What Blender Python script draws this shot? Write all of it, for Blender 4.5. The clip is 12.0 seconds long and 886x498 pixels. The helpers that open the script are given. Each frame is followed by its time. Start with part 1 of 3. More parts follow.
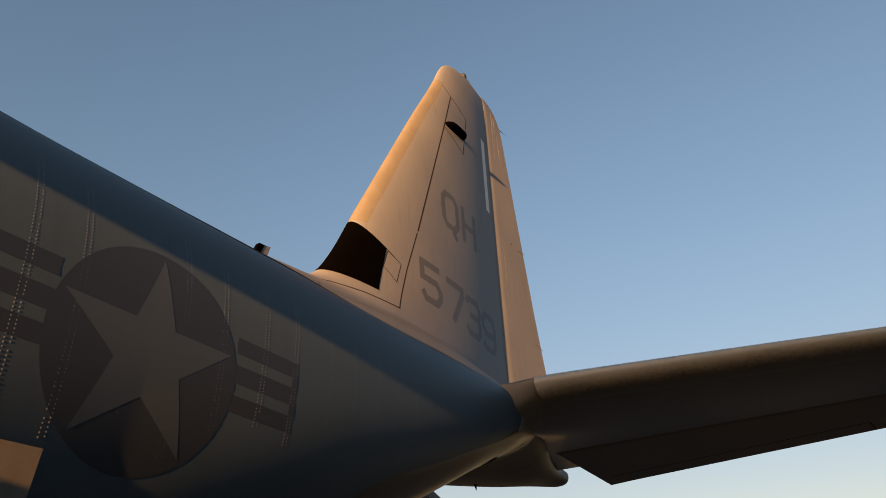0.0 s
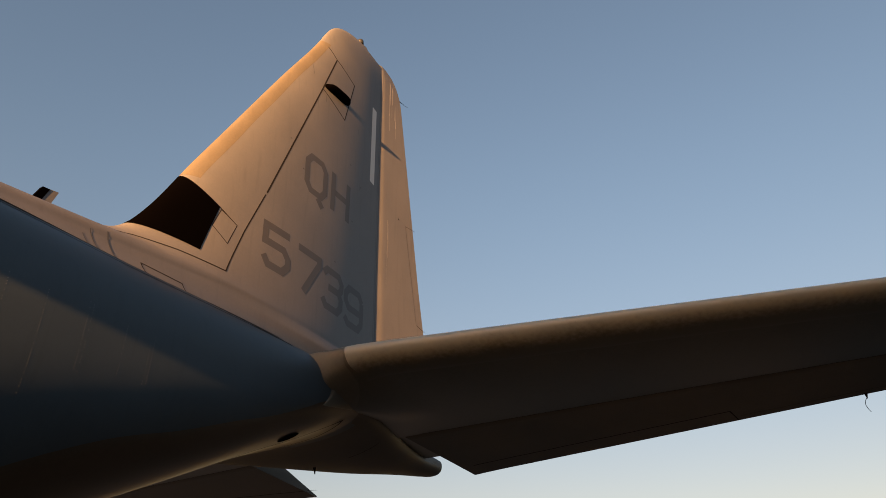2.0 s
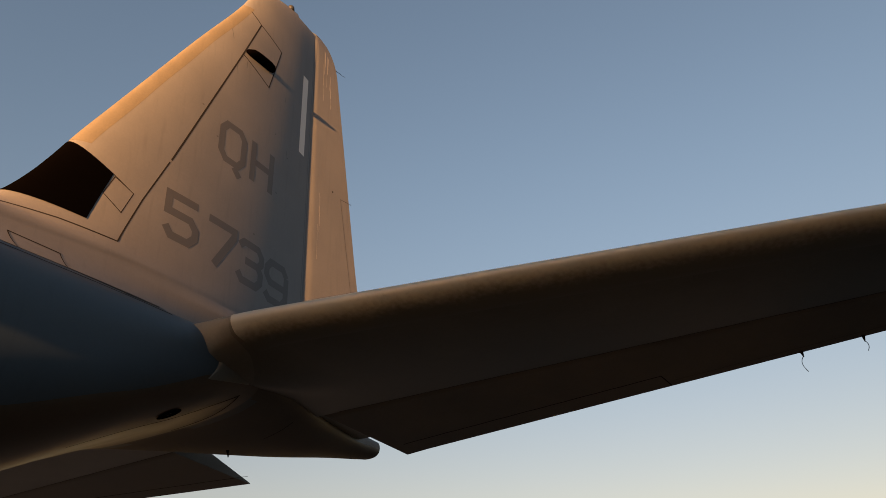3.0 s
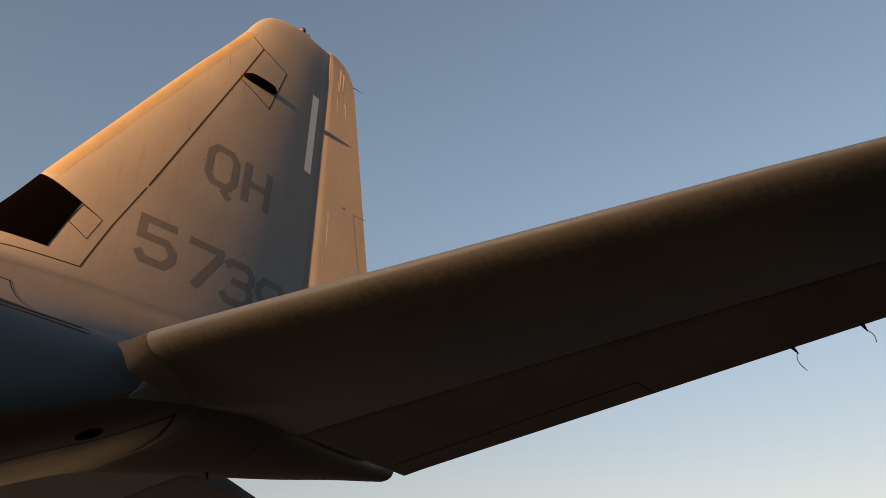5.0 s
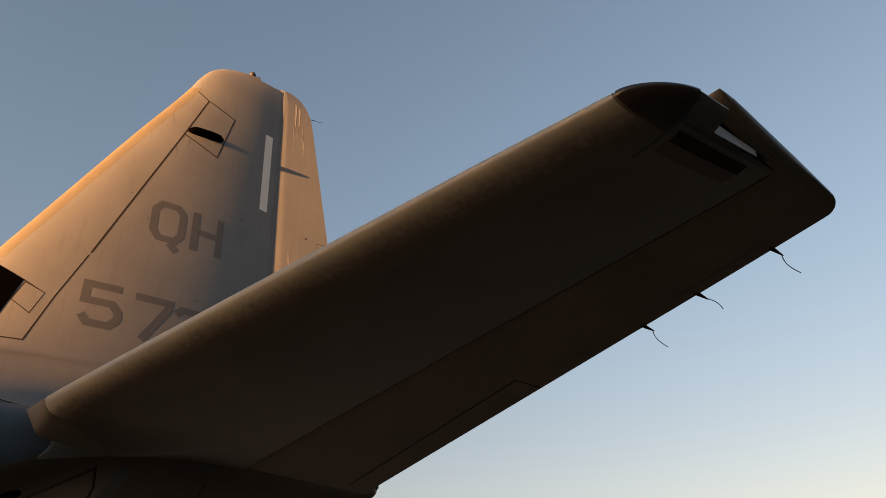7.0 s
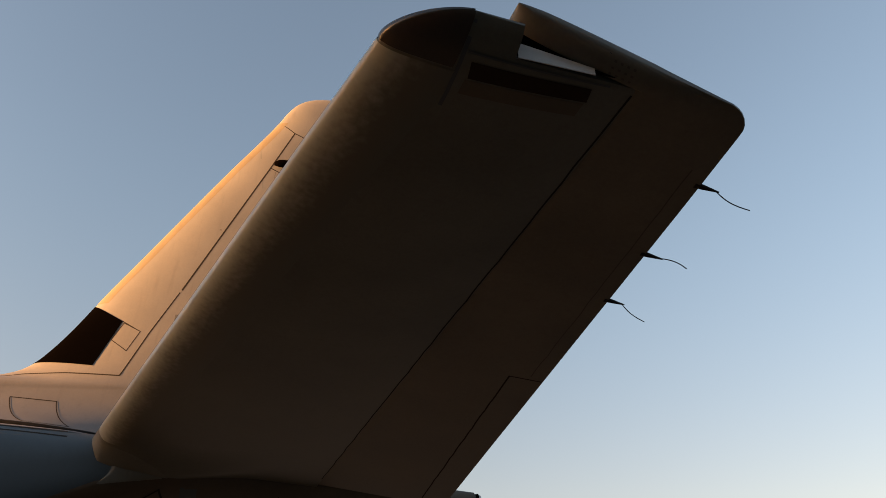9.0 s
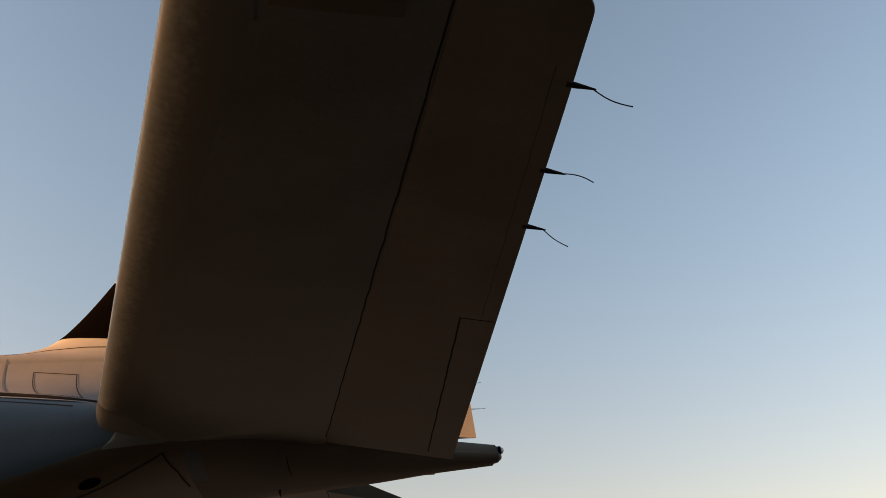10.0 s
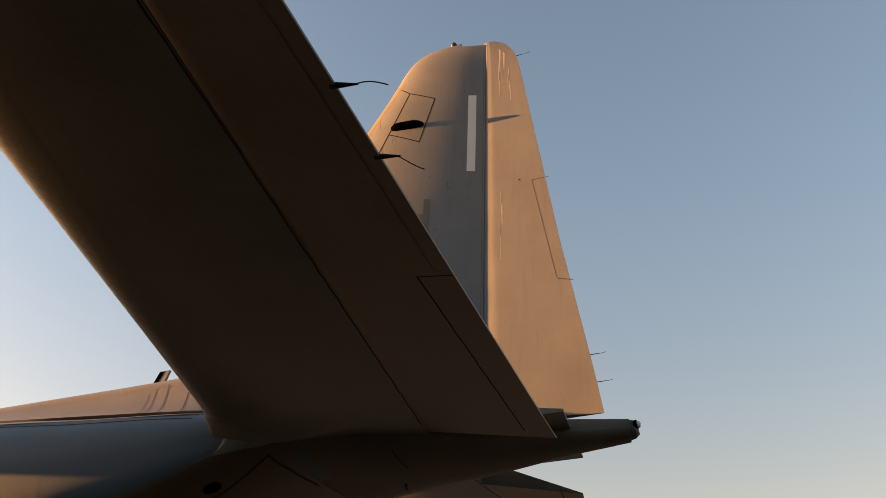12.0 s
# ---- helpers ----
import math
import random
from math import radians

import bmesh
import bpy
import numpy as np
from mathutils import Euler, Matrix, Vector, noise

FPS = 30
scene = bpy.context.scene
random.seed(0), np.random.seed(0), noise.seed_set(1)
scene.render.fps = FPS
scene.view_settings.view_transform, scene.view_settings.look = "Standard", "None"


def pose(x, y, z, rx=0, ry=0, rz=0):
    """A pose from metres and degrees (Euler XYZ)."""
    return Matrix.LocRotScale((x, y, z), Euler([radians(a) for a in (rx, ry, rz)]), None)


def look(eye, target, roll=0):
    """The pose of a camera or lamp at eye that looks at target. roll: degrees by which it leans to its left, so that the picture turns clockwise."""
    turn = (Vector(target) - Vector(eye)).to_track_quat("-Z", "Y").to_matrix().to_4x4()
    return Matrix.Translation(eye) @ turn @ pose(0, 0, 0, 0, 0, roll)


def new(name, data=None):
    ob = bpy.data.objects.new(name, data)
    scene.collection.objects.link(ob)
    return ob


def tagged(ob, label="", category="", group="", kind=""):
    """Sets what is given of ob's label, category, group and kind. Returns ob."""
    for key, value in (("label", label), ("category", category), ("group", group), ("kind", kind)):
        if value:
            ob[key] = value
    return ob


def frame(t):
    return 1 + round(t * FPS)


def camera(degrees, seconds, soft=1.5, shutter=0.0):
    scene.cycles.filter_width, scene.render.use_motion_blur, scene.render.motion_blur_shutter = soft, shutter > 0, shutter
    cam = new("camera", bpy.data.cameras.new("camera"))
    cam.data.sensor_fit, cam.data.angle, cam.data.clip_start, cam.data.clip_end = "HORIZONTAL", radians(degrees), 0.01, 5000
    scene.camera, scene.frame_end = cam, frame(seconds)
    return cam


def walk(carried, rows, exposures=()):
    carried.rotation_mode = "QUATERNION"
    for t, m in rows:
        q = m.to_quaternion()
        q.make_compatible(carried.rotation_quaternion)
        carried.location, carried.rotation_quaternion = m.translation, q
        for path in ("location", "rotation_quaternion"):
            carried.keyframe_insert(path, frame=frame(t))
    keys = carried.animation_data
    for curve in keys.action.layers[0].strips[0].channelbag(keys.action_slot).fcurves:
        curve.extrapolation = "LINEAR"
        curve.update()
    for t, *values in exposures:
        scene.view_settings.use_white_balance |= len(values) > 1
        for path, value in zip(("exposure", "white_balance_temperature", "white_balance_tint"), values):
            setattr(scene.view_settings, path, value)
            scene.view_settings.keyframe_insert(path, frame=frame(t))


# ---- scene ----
cam = camera(61.7, 12.0, soft=0.8)
PATH = [
    (0, (-6.781, -5.331, 1.972), (-5.331, -4.389, 2.976), -1.6),
    (0.5, (-6.337, -5.412, 1.994), (-4.894, -4.49, 3.026), -2.6),
    (0.7, (-6.23, -5.596, 2.003), (-4.779, -4.659, 3.011), -1.5),
    (1, (-5.952, -5.662, 2.009), (-4.453, -4.792, 3.007), -2.2),
    (1.5, (-5.562, -5.827, 2.025), (-4.052, -5.0, 3.042), -1.2),
    (2, (-5.101, -6.317, 1.943), (-3.633, -5.406, 2.95), -0.2),
    (2.5, (-4.739, -6.405, 1.964), (-3.225, -5.569, 2.969), -0.6),
    (2.7, (-4.445, -6.52, 1.911), (-2.939, -5.66, 2.906), -1.3),
    (4.3, (-3.154, -7.533, 2.034), (-1.814, -6.487, 3.088), -0.9),
    (4.5, (-2.939, -7.613, 2.0), (-1.638, -6.544, 3.08), -1.6),
    (5, (-2.453, -7.939, 1.983), (-1.221, -6.763, 3.031), 0.7),
    (5.5, (-2.066, -8.299, 2.028), (-0.863, -7.113, 3.099), -0.6),
    (6, (-1.801, -8.687, 1.984), (-0.652, -7.514, 3.126), -1.4),
    (6.5, (-1.275, -9.095, 2.01), (-0.215, -7.827, 3.137), -1.5),
    (7, (-0.818, -9.53, 2.015), (0.198, -8.172, 3.074), -3.4),
    (7.2, (-0.539, -9.61, 1.898), (0.385, -8.226, 3.007), -1.6),
    (8.8, (1.13, -10.064, 2.052), (1.647, -8.462, 3.132), 1.8),
    (9, (1.38, -10.061, 2.071), (1.844, -8.455, 3.17), 0.2),
    (9.5, (1.979, -10.063, 2.082), (2.293, -8.39, 3.132), -0.7),
    (10, (2.623, -9.973, 2.05), (2.859, -8.269, 3.07), 0.1),
    (10.5, (3.237, -9.834, 2.08), (3.233, -8.101, 3.078), -1.6),
    (11, (3.818, -9.657, 2.077), (3.638, -7.936, 3.079), 2.0),
    (11.5, (4.446, -9.441, 2.063), (4.109, -7.739, 3.057), -0.2),
    (12, (4.979, -9.16, 2.073), (4.484, -7.506, 3.083), 2.2),
]
EXPOSURES = [(0, 2.62, 6000, 5), (1.5, 2.67, 6400, 8), (2, 2.65, 6500, 9), (2.5, 2.55, 6600, 9), (4.4, 2.75, 6700, 9), (5, 2.79, 6750, 9), (5.5, 2.79, 6780, 9), (6, 2.93, 6800, 9), (6.5, 2.96, 6820, 9), (7, 2.93, 6850, 9), (7.3, 2.97, 6870, 9), (9, 3.26, 6950, 9), (10.2, 3.26, 6950, 9), (11, 3.2, 6950, 9), (12, 3.2, 7000, 9)]
walk(cam, [(t, look(eye, target, roll)) for t, eye, target, roll in PATH], EXPOSURES)

# ---- light ----
SUN_EL, SUN_AZ = 2.2, 6.4          # degrees: low over the nose, a little to port
world = bpy.data.worlds.new("evening_sky")
scene.world = world
world.use_nodes = True
wn, wl = world.node_tree.nodes, world.node_tree.links
wn.clear()
sky = wn.new("ShaderNodeTexSky")
sky.sky_type = "NISHITA"
sky.sun_disc = False
sky.sun_elevation = radians(SUN_EL + 2.0)
sky.sun_rotation = radians(270 - SUN_AZ)
sky.air_density, sky.dust_density, sky.ozone_density = 1.0, 0.9, 1.12
bg = wn.new("ShaderNodeBackground")
bg.inputs["Strength"].default_value = 0.05
wout = wn.new("ShaderNodeOutputWorld")
tint = wn.new("ShaderNodeMix")
tint.data_type, tint.blend_type = "RGBA", "MULTIPLY"
tint.inputs["Factor"].default_value = 1.0
# a low, warm haze all round the horizon
gaze, rise = wn.new("ShaderNodeTexCoord"), wn.new("ShaderNodeSeparateXYZ")
haze = wn.new("ShaderNodeValToRGB")
haze.color_ramp.interpolation = "EASE"
haze.color_ramp.elements[0].position, haze.color_ramp.elements[1].position = 0.02, 0.62
haze.color_ramp.elements[0].color = (0.945, 0.70, 0.705, 1)
haze.color_ramp.elements[1].color = (1.06, 0.955, 1.0, 1)
wl.new(gaze.outputs["Generated"], rise.inputs[0])
wl.new(rise.outputs["Z"], haze.inputs["Fac"])
wl.new(haze.outputs["Color"], tint.inputs["B"])
wl.new(sky.outputs[0], tint.inputs["A"])
wl.new(tint.outputs["Result"], bg.inputs["Color"])
wl.new(bg.outputs[0], wout.inputs["Surface"])

sun = new("sun", bpy.data.lights.new("sun", "SUN"))
sun.data.energy, sun.data.angle, sun.data.color = 3.95, radians(0.32), (1.0, 0.445, 0.15)
_e, _a = radians(SUN_EL), radians(SUN_AZ)
sun.matrix_world = look((-60 * math.cos(_e) * math.cos(_a), -60 * math.cos(_e) * math.sin(_a), 60 * math.sin(_e)), (0, 0, 0))


# ---- materials ----
def paint(name, base, rough=0.5, metal=0.0, vary=0.12, bump=0.02, streak=0.0, scale=1.0, gloss=0.5):
    m = bpy.data.materials.new(name)
    m.use_nodes = True
    n, l = m.node_tree.nodes, m.node_tree.links
    b = n["Principled BSDF"]
    co = n.new("ShaderNodeTexCoord")
    big, fine = n.new("ShaderNodeTexNoise"), n.new("ShaderNodeTexNoise")
    big.inputs["Scale"].default_value, big.inputs["Detail"].default_value = 1.3 * scale, 5
    fine.inputs["Scale"].default_value, fine.inputs["Detail"].default_value = 38 * scale, 4
    add = n.new("ShaderNodeMath")
    add.operation = "MULTIPLY_ADD"
    add.inputs[1].default_value = 0.35
    l.new(co.outputs["Object"], big.inputs["Vector"])
    l.new(co.outputs["Object"], fine.inputs["Vector"])
    l.new(fine.outputs["Fac"], add.inputs[0])
    l.new(big.outputs["Fac"], add.inputs[2])
    ramp = n.new("ShaderNodeValToRGB")
    ramp.color_ramp.elements[0].position, ramp.color_ramp.elements[1].position = 0.35, 0.95
    lo, hi = 1 - vary, 1 + vary
    ramp.color_ramp.elements[0].color = (*[c * lo for c in base], 1)
    ramp.color_ramp.elements[1].color = (*[min(1, c * hi) for c in base], 1)
    l.new(add.outputs[0], ramp.inputs["Fac"])
    colour = ramp.outputs["Color"]
    if streak:
        mp = n.new("ShaderNodeMapping")
        mp.inputs["Scale"].default_value = (9, 9, 0.7)
        st = n.new("ShaderNodeTexNoise")
        st.inputs["Scale"].default_value, st.inputs["Detail"].default_value = 1.6, 6
        l.new(co.outputs["Object"], mp.inputs["Vector"])
        l.new(mp.outputs[0], st.inputs["Vector"])
        sr = n.new("ShaderNodeMapRange")
        sr.inputs["From Min"].default_value, sr.inputs["From Max"].default_value = 0.55, 0.8
        sr.inputs["To Max"].default_value = streak
        l.new(st.outputs["Fac"], sr.inputs["Value"])
        mx = n.new("ShaderNodeMix")
        mx.data_type = "RGBA"
        l.new(sr.outputs[0], mx.inputs["Factor"])
        l.new(colour, mx.inputs["A"])
        mx.inputs["B"].default_value = (*[c * 0.6 for c in base], 1)
        colour = mx.outputs["Result"]
    l.new(colour, b.inputs["Base Color"])
    rr = n.new("ShaderNodeMapRange")
    rr.inputs["To Min"].default_value, rr.inputs["To Max"].default_value = rough - 0.08, rough + 0.1
    l.new(add.outputs[0], rr.inputs["Value"])
    l.new(rr.outputs[0], b.inputs["Roughness"])
    b.inputs["Metallic"].default_value = metal
    b.inputs["Specular IOR Level"].default_value = gloss
    if bump:
        bp = n.new("ShaderNodeBump")
        bp.inputs["Strength"].default_value, bp.inputs["Distance"].default_value = bump, 0.01
        l.new(add.outputs[0], bp.inputs["Height"])
        l.new(bp.outputs[0], b.inputs["Normal"])
    return m


GREY = paint("grey_paint", (0.138, 0.144, 0.149), 0.5, vary=0.14, streak=0.32, gloss=0.35)
HULL = paint("blue_grey_semigloss_paint", (0.054, 0.077, 0.091), 0.48, vary=0.12, streak=0.25, gloss=0.35)
GREY_UNDER = paint("grey_underside_paint", (0.104, 0.107, 0.088), 0.31, vary=0.28, streak=0.35, gloss=0.5)
ELEVATOR = paint("brownish_elevator_paint", (0.113, 0.106, 0.084), 0.36, vary=0.28, streak=0.35, gloss=0.4)
DARK_MARK = paint("dark_grey_marking", (0.022, 0.027, 0.032), 0.5, vary=0.12)
SERIAL = paint("grey_serial_paint", (0.066, 0.068, 0.068), 0.5, vary=0.14)
LIGHT_MARK = paint("light_grey_marking", (0.050, 0.064, 0.075), 0.5, vary=0.12)
WHITE = paint("white_paint", (0.6, 0.6, 0.58), 0.5, vary=0.08)
BLACK = paint("black_rubber", (0.0012, 0.0010, 0.0010), 0.9, vary=0.2, gloss=0.0)
SEAM = paint("dark_seam", (0.02, 0.018, 0.016), 0.85, vary=0.2, gloss=0.15)
RADOME = paint("dark_gloss_fairing", (0.034, 0.027, 0.021), 0.16, vary=0.2)
METAL = paint("bare_metal", (0.5, 0.48, 0.45), 0.35, metal=0.9, vary=0.15)
FAINT = paint("faint_seam", (0.070, 0.063, 0.053), 0.6)
TYRE = paint("tyre_rubber", (0.02, 0.02, 0.02), 0.8)
GROUND = paint("apron_asphalt", (0.049, 0.048, 0.040), 0.85, vary=0.2, bump=0.15, scale=0.3)


# ---- helpers ----
def obj(name, verts, faces, mat, parent=None, label="", smooth=True, kind=""):
    me = bpy.data.meshes.new(name)
    me.from_pydata([tuple(v) for v in verts], [], [tuple(f) for f in faces])
    me.materials.append(mat)
    me.polygons.foreach_set("use_smooth", [smooth] * len(me.polygons))
    me.update()
    ob = new(name, me)
    if parent is not None:
        ob.parent = parent
    if label or kind:
        tagged(ob, label, kind=kind)
    return ob


def fix_normals(ob):
    bm = bmesh.new()
    bm.from_mesh(ob.data)
    bmesh.ops.remove_doubles(bm, verts=bm.verts, dist=1e-5)
    bmesh.ops.recalc_face_normals(bm, faces=bm.faces)
    bm.to_mesh(ob.data)
    bm.free()
    ob.data.set_sharp_from_angle(angle=radians(40))
    return ob


def part(name, bm, mat, parent, label=""):
    me = bpy.data.meshes.new(name)
    bm.to_mesh(me)
    bm.free()
    me.materials.append(mat)
    ob = new(name, me)
    ob.parent = parent
    if label:
        tagged(ob, label)
    return ob


def grid_faces(rows, cols, wrap=False):
    out = []
    for i in range(rows - 1):
        for j in range(cols if wrap else cols - 1):
            k = (j + 1) % cols
            out.append((i * cols + j, i * cols + k, (i + 1) * cols + k, (i + 1) * cols + j))
    return out


def smooth_table(xs, ys):
    """A smooth curve through a short table."""
    xs, ys = np.array(xs, float), np.array(ys, float)
    s = np.diff(ys) / np.diff(xs)
    d = np.r_[s[0], np.where(s[:-1] * s[1:] > 0, 2 * s[:-1] * s[1:] / (s[:-1] + s[1:] + 1e-12), 0), s[-1]]

    def at(x):
        i = int(np.clip(np.searchsorted(xs, x) - 1, 0, len(xs) - 2))
        h = xs[i + 1] - xs[i]
        u = min(max((x - xs[i]) / h, 0), 1)
        return float(ys[i] * (1 + 2 * u) * (1 - u) ** 2 + ys[i + 1] * u * u * (3 - 2 * u)
                     + h * (d[i] * u * (1 - u) ** 2 + d[i + 1] * u * u * (u - 1)))
    return at


def naca(t, x):
    x = min(max(x, 0.0), 1.0)
    return 5 * t * (0.2969 * math.sqrt(x) - 0.126 * x - 0.3516 * x * x + 0.2843 * x ** 3 - 0.1036 * x ** 4)


def ribbon(points, width, closed=False):
    """Mitred quads along a 2D line."""
    p = [Vector(q) for q in points]
    n = len(p)
    left, right = [], []
    for i in range(n):
        a = p[i - 1] if (i or closed) else None
        c = p[(i + 1) % n] if (i < n - 1 or closed) else None
        d1 = (p[i] - a).normalized() if a is not None else (c - p[i]).normalized()
        d2 = (c - p[i]).normalized() if c is not None else d1
        n1, n2 = Vector((-d1.y, d1.x)), Vector((-d2.y, d2.x))
        m = (n1 + n2).normalized()
        m *= width / 2 / max(0.35, m.dot(n1))
        left.append(p[i] + m)
        right.append(p[i] - m)
    return [(left[i], left[(i + 1) % n], right[(i + 1) % n], right[i]) for i in range(n if closed else n - 1)]


def decal(name, quads, surface, off, mat, parent, label="", cut=0.08):
    """Thin painted pieces laid on a surface(a, b, off)."""
    verts, faces = [], []
    for q in quads:
        q = [Vector(v) for v in q]
        nu = max(1, int(max((q[1] - q[0]).length, (q[2] - q[3]).length) / cut))
        nv = max(1, int(max((q[3] - q[0]).length, (q[2] - q[1]).length) / cut))
        base = len(verts)
        for i in range(nu + 1):
            for j in range(nv + 1):
                u, v = i / nu, j / nv
                w = (q[0] * (1 - u) + q[1] * u) * (1 - v) + (q[3] * (1 - u) + q[2] * u) * v
                verts.append(surface(w.x, w.y, off))
        faces += [tuple(base + k for k in f) for f in grid_faces(nu + 1, nv + 1)]
    ob = obj(name, verts, faces, mat, parent, label)
    bm = bmesh.new()
    bm.from_mesh(ob.data)
    bmesh.ops.remove_doubles(bm, verts=bm.verts, dist=1e-4)
    bmesh.ops.recalc_face_normals(bm, faces=bm.faces)
    bm.to_mesh(ob.data)
    bm.free()
    return ob


def tube_bm(points, radii, sides=8):
    """A round bar along points, capped."""
    bm = bmesh.new()
    pts = [Vector(p) for p in points]
    rings = []
    for i, p in enumerate(pts):
        d = (pts[min(i + 1, len(pts) - 1)] - pts[max(i - 1, 0)]).normalized()
        a = d.orthogonal().normalized()
        b = d.cross(a)
        r = radii[i] if isinstance(radii, (list, tuple)) else radii
        rings.append([bm.verts.new(p + r * (math.cos(6.28319 * k / sides) * a + math.sin(6.28319 * k / sides) * b)) for k in range(sides)])
    for r1, r2 in zip(rings, rings[1:]):
        for k in range(sides):
            bm.faces.new((r1[k], r1[(k + 1) % sides], r2[(k + 1) % sides], r2[k]))
    bm.faces.new(rings[0][::-1])
    bm.faces.new(rings[-1])
    for f in bm.faces:
        f.smooth = True
    return bm


# ---- ground ----
GR = 2500
gv = [(0, 0, 0)] + [(r * math.cos(a), r * math.sin(a), 0) for r in (12, 60, 400, GR) for a in np.linspace(0, 2 * math.pi, 48, endpoint=False)]
gf = [(0, 1 + k, 1 + (k + 1) % 48) for k in range(48)]
for ring in range(3):
    gf += [(1 + ring * 48 + k, 1 + (ring + 1) * 48 + k, 1 + (ring + 1) * 48 + (k + 1) % 48, 1 + ring * 48 + (k + 1) % 48) for k in range(48)]
ground = obj("ground", gv, gf, GROUND, smooth=False)
tagged(ground, "wide flat airfield apron of worn grey asphalt", "apron", kind="structure")

# unseen plain wall, added behind the camera to darken the lower flank
WALL = paint("blocker_sheet", (0.12, 0.125, 0.125), 0.6, vary=0.15, streak=0.3)
hw, hq = [], []
for k in range(281):
    x = -70 + 0.5 * k
    y = -15.0 + (0.0, 0.05)[k % 2]
    hw += [(x, y, 0), (x, y, 8.5), (x, -15.5, 0), (x, -15.5, 8.5)]
for k in range(280):
    a = 4 * k
    hq += [(a, a + 4, a + 5, a + 1), (a + 2, a + 3, a + 7, a + 6), (a + 1, a + 5, a + 7, a + 3)]
hq += [(0, 1, 3, 2), (4 * 280, 4 * 280 + 2, 4 * 280 + 3, 4 * 280 + 1)]
blocker = obj("wall_blocker", hw, hq, WALL, smooth=False)
tagged(blocker, "long plain corrugated wall, unseen, added to block sky light from the flank", "wall", kind="structure")

# ---- the aircraft ----
plane = new("transport_aircraft")
tagged(plane, "grey four-engined military transport aircraft parked on the apron", "aircraft")

# fuselage: half width, height of the widest line, crown and keel along x (nose is -x)
FX = [-21.5, -20.8, -19, -16, -8, -6, -5, -3.3, -2, -1, 0, 1, 2, 3, 4, 4.7]
f_w = smooth_table(FX, [0.3, 1.0, 1.8, 2.2, 2.2, 2.145, 2.10, 2.02, 1.935, 1.855, 1.765, 1.55, 1.15, 0.72, 0.36, 0.20])
f_s = smooth_table(FX, [2.2, 2.3, 2.6, 2.9, 3.3, 3.52, 3.62, 3.82, 4.03, 4.22, 4.42, 4.56, 4.62, 4.68, 4.74, 4.80])
f_t = smooth_table(FX, [2.6, 3.4, 4.6, 5.0, 5.06, 5.06, 5.05, 5.055, 5.02, 5.01, 4.96, 4.92, 4.91, 4.92, 4.93, 4.92])
f_b = smooth_table(FX, [1.9, 1.5, 1.0, 0.8, 0.8, 1.0, 1.35, 2.16, 2.86, 3.35, 3.83, 4.20, 4.30, 4.41, 4.57, 4.67])


def low_power(x):
    """The belly is round ahead and squarer under the tail."""
    return 2.1 + 1.3 * min(1.0, max(0.0, (x + 4.6) / 4.0)) - 0.9 * min(1.0, max(0.0, (x - 0.3) / 1.5))


TOP_POWER = 2.65


def hull(x, th):
    """A point of the hull's skin: th = 0 crown, pi/2 port, pi keel."""
    c, s = math.cos(th), math.sin(th)
    w, zs = f_w(x), f_s(x)
    if c >= 0:
        e = 2 / TOP_POWER
        return (x, -w * math.copysign(abs(s) ** e, s), zs + (f_t(x) - zs) * abs(c) ** e)
    e = 2 / low_power(x)
    return (x, -w * math.copysign(abs(s) ** e, s), zs - (zs - f_b(x)) * abs(c) ** e)


def side(x, z, off=0.0):
    """The port skin at x and height z, pushed out by off."""
    w, zs = f_w(x), f_s(x)
    if z >= zs:
        k = min(0.999, (z - zs) / (f_t(x) - zs))
        n = TOP_POWER
        y = w * (1 - k ** n) ** (1 / n)
        ny, nz = y ** (n - 1) / w ** n, k ** (n - 1) / (f_t(x) - zs)
    else:
        k = min(0.999, (zs - z) / (zs - f_b(x)))
        n = low_power(x)
        y = w * (1 - k ** n) ** (1 / n)
        ny, nz = y ** (n - 1) / w ** n, -k ** (n - 1) / (zs - f_b(x))
    q = math.hypot(ny, nz)
    return (x, -y - off * ny / q, z + off * nz / q)


xs = np.r_[np.linspace(-21.5, -16, 12), np.linspace(-15, -8, 8), np.linspace(-7.5, -2.05, 92), np.linspace(-2, 4.7, 64)]
TH = 240
hv = [hull(float(x), 2 * math.pi * k / TH) for x in xs for k in range(TH)]
hf = grid_faces(len(xs), TH, True) + [tuple(range(TH)), tuple((len(xs) - 1) * TH + k for k in range(TH))]
fuselage = fix_normals(obj("fuselage", hv, hf, HULL, plane, "grey painted fuselage with rows of raised rivets"))

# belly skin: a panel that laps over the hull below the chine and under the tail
# the brown carries the warm light that the ground throws under the hull
BELLY = paint("warm_bounce_belly_paint", (0.060, 0.044, 0.027), 0.36, vary=0.3, streak=0.4, gloss=0.5)
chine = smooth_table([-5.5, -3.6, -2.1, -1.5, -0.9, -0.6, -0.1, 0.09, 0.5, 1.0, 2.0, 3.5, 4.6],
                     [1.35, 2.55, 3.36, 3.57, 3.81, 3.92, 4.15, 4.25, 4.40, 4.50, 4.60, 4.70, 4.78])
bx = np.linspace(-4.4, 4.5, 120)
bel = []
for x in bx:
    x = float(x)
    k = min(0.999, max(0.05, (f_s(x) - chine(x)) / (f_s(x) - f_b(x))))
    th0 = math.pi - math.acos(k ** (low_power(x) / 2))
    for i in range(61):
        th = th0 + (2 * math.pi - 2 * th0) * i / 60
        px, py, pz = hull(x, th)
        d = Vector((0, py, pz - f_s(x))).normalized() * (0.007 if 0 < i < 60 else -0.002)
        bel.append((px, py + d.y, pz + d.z))
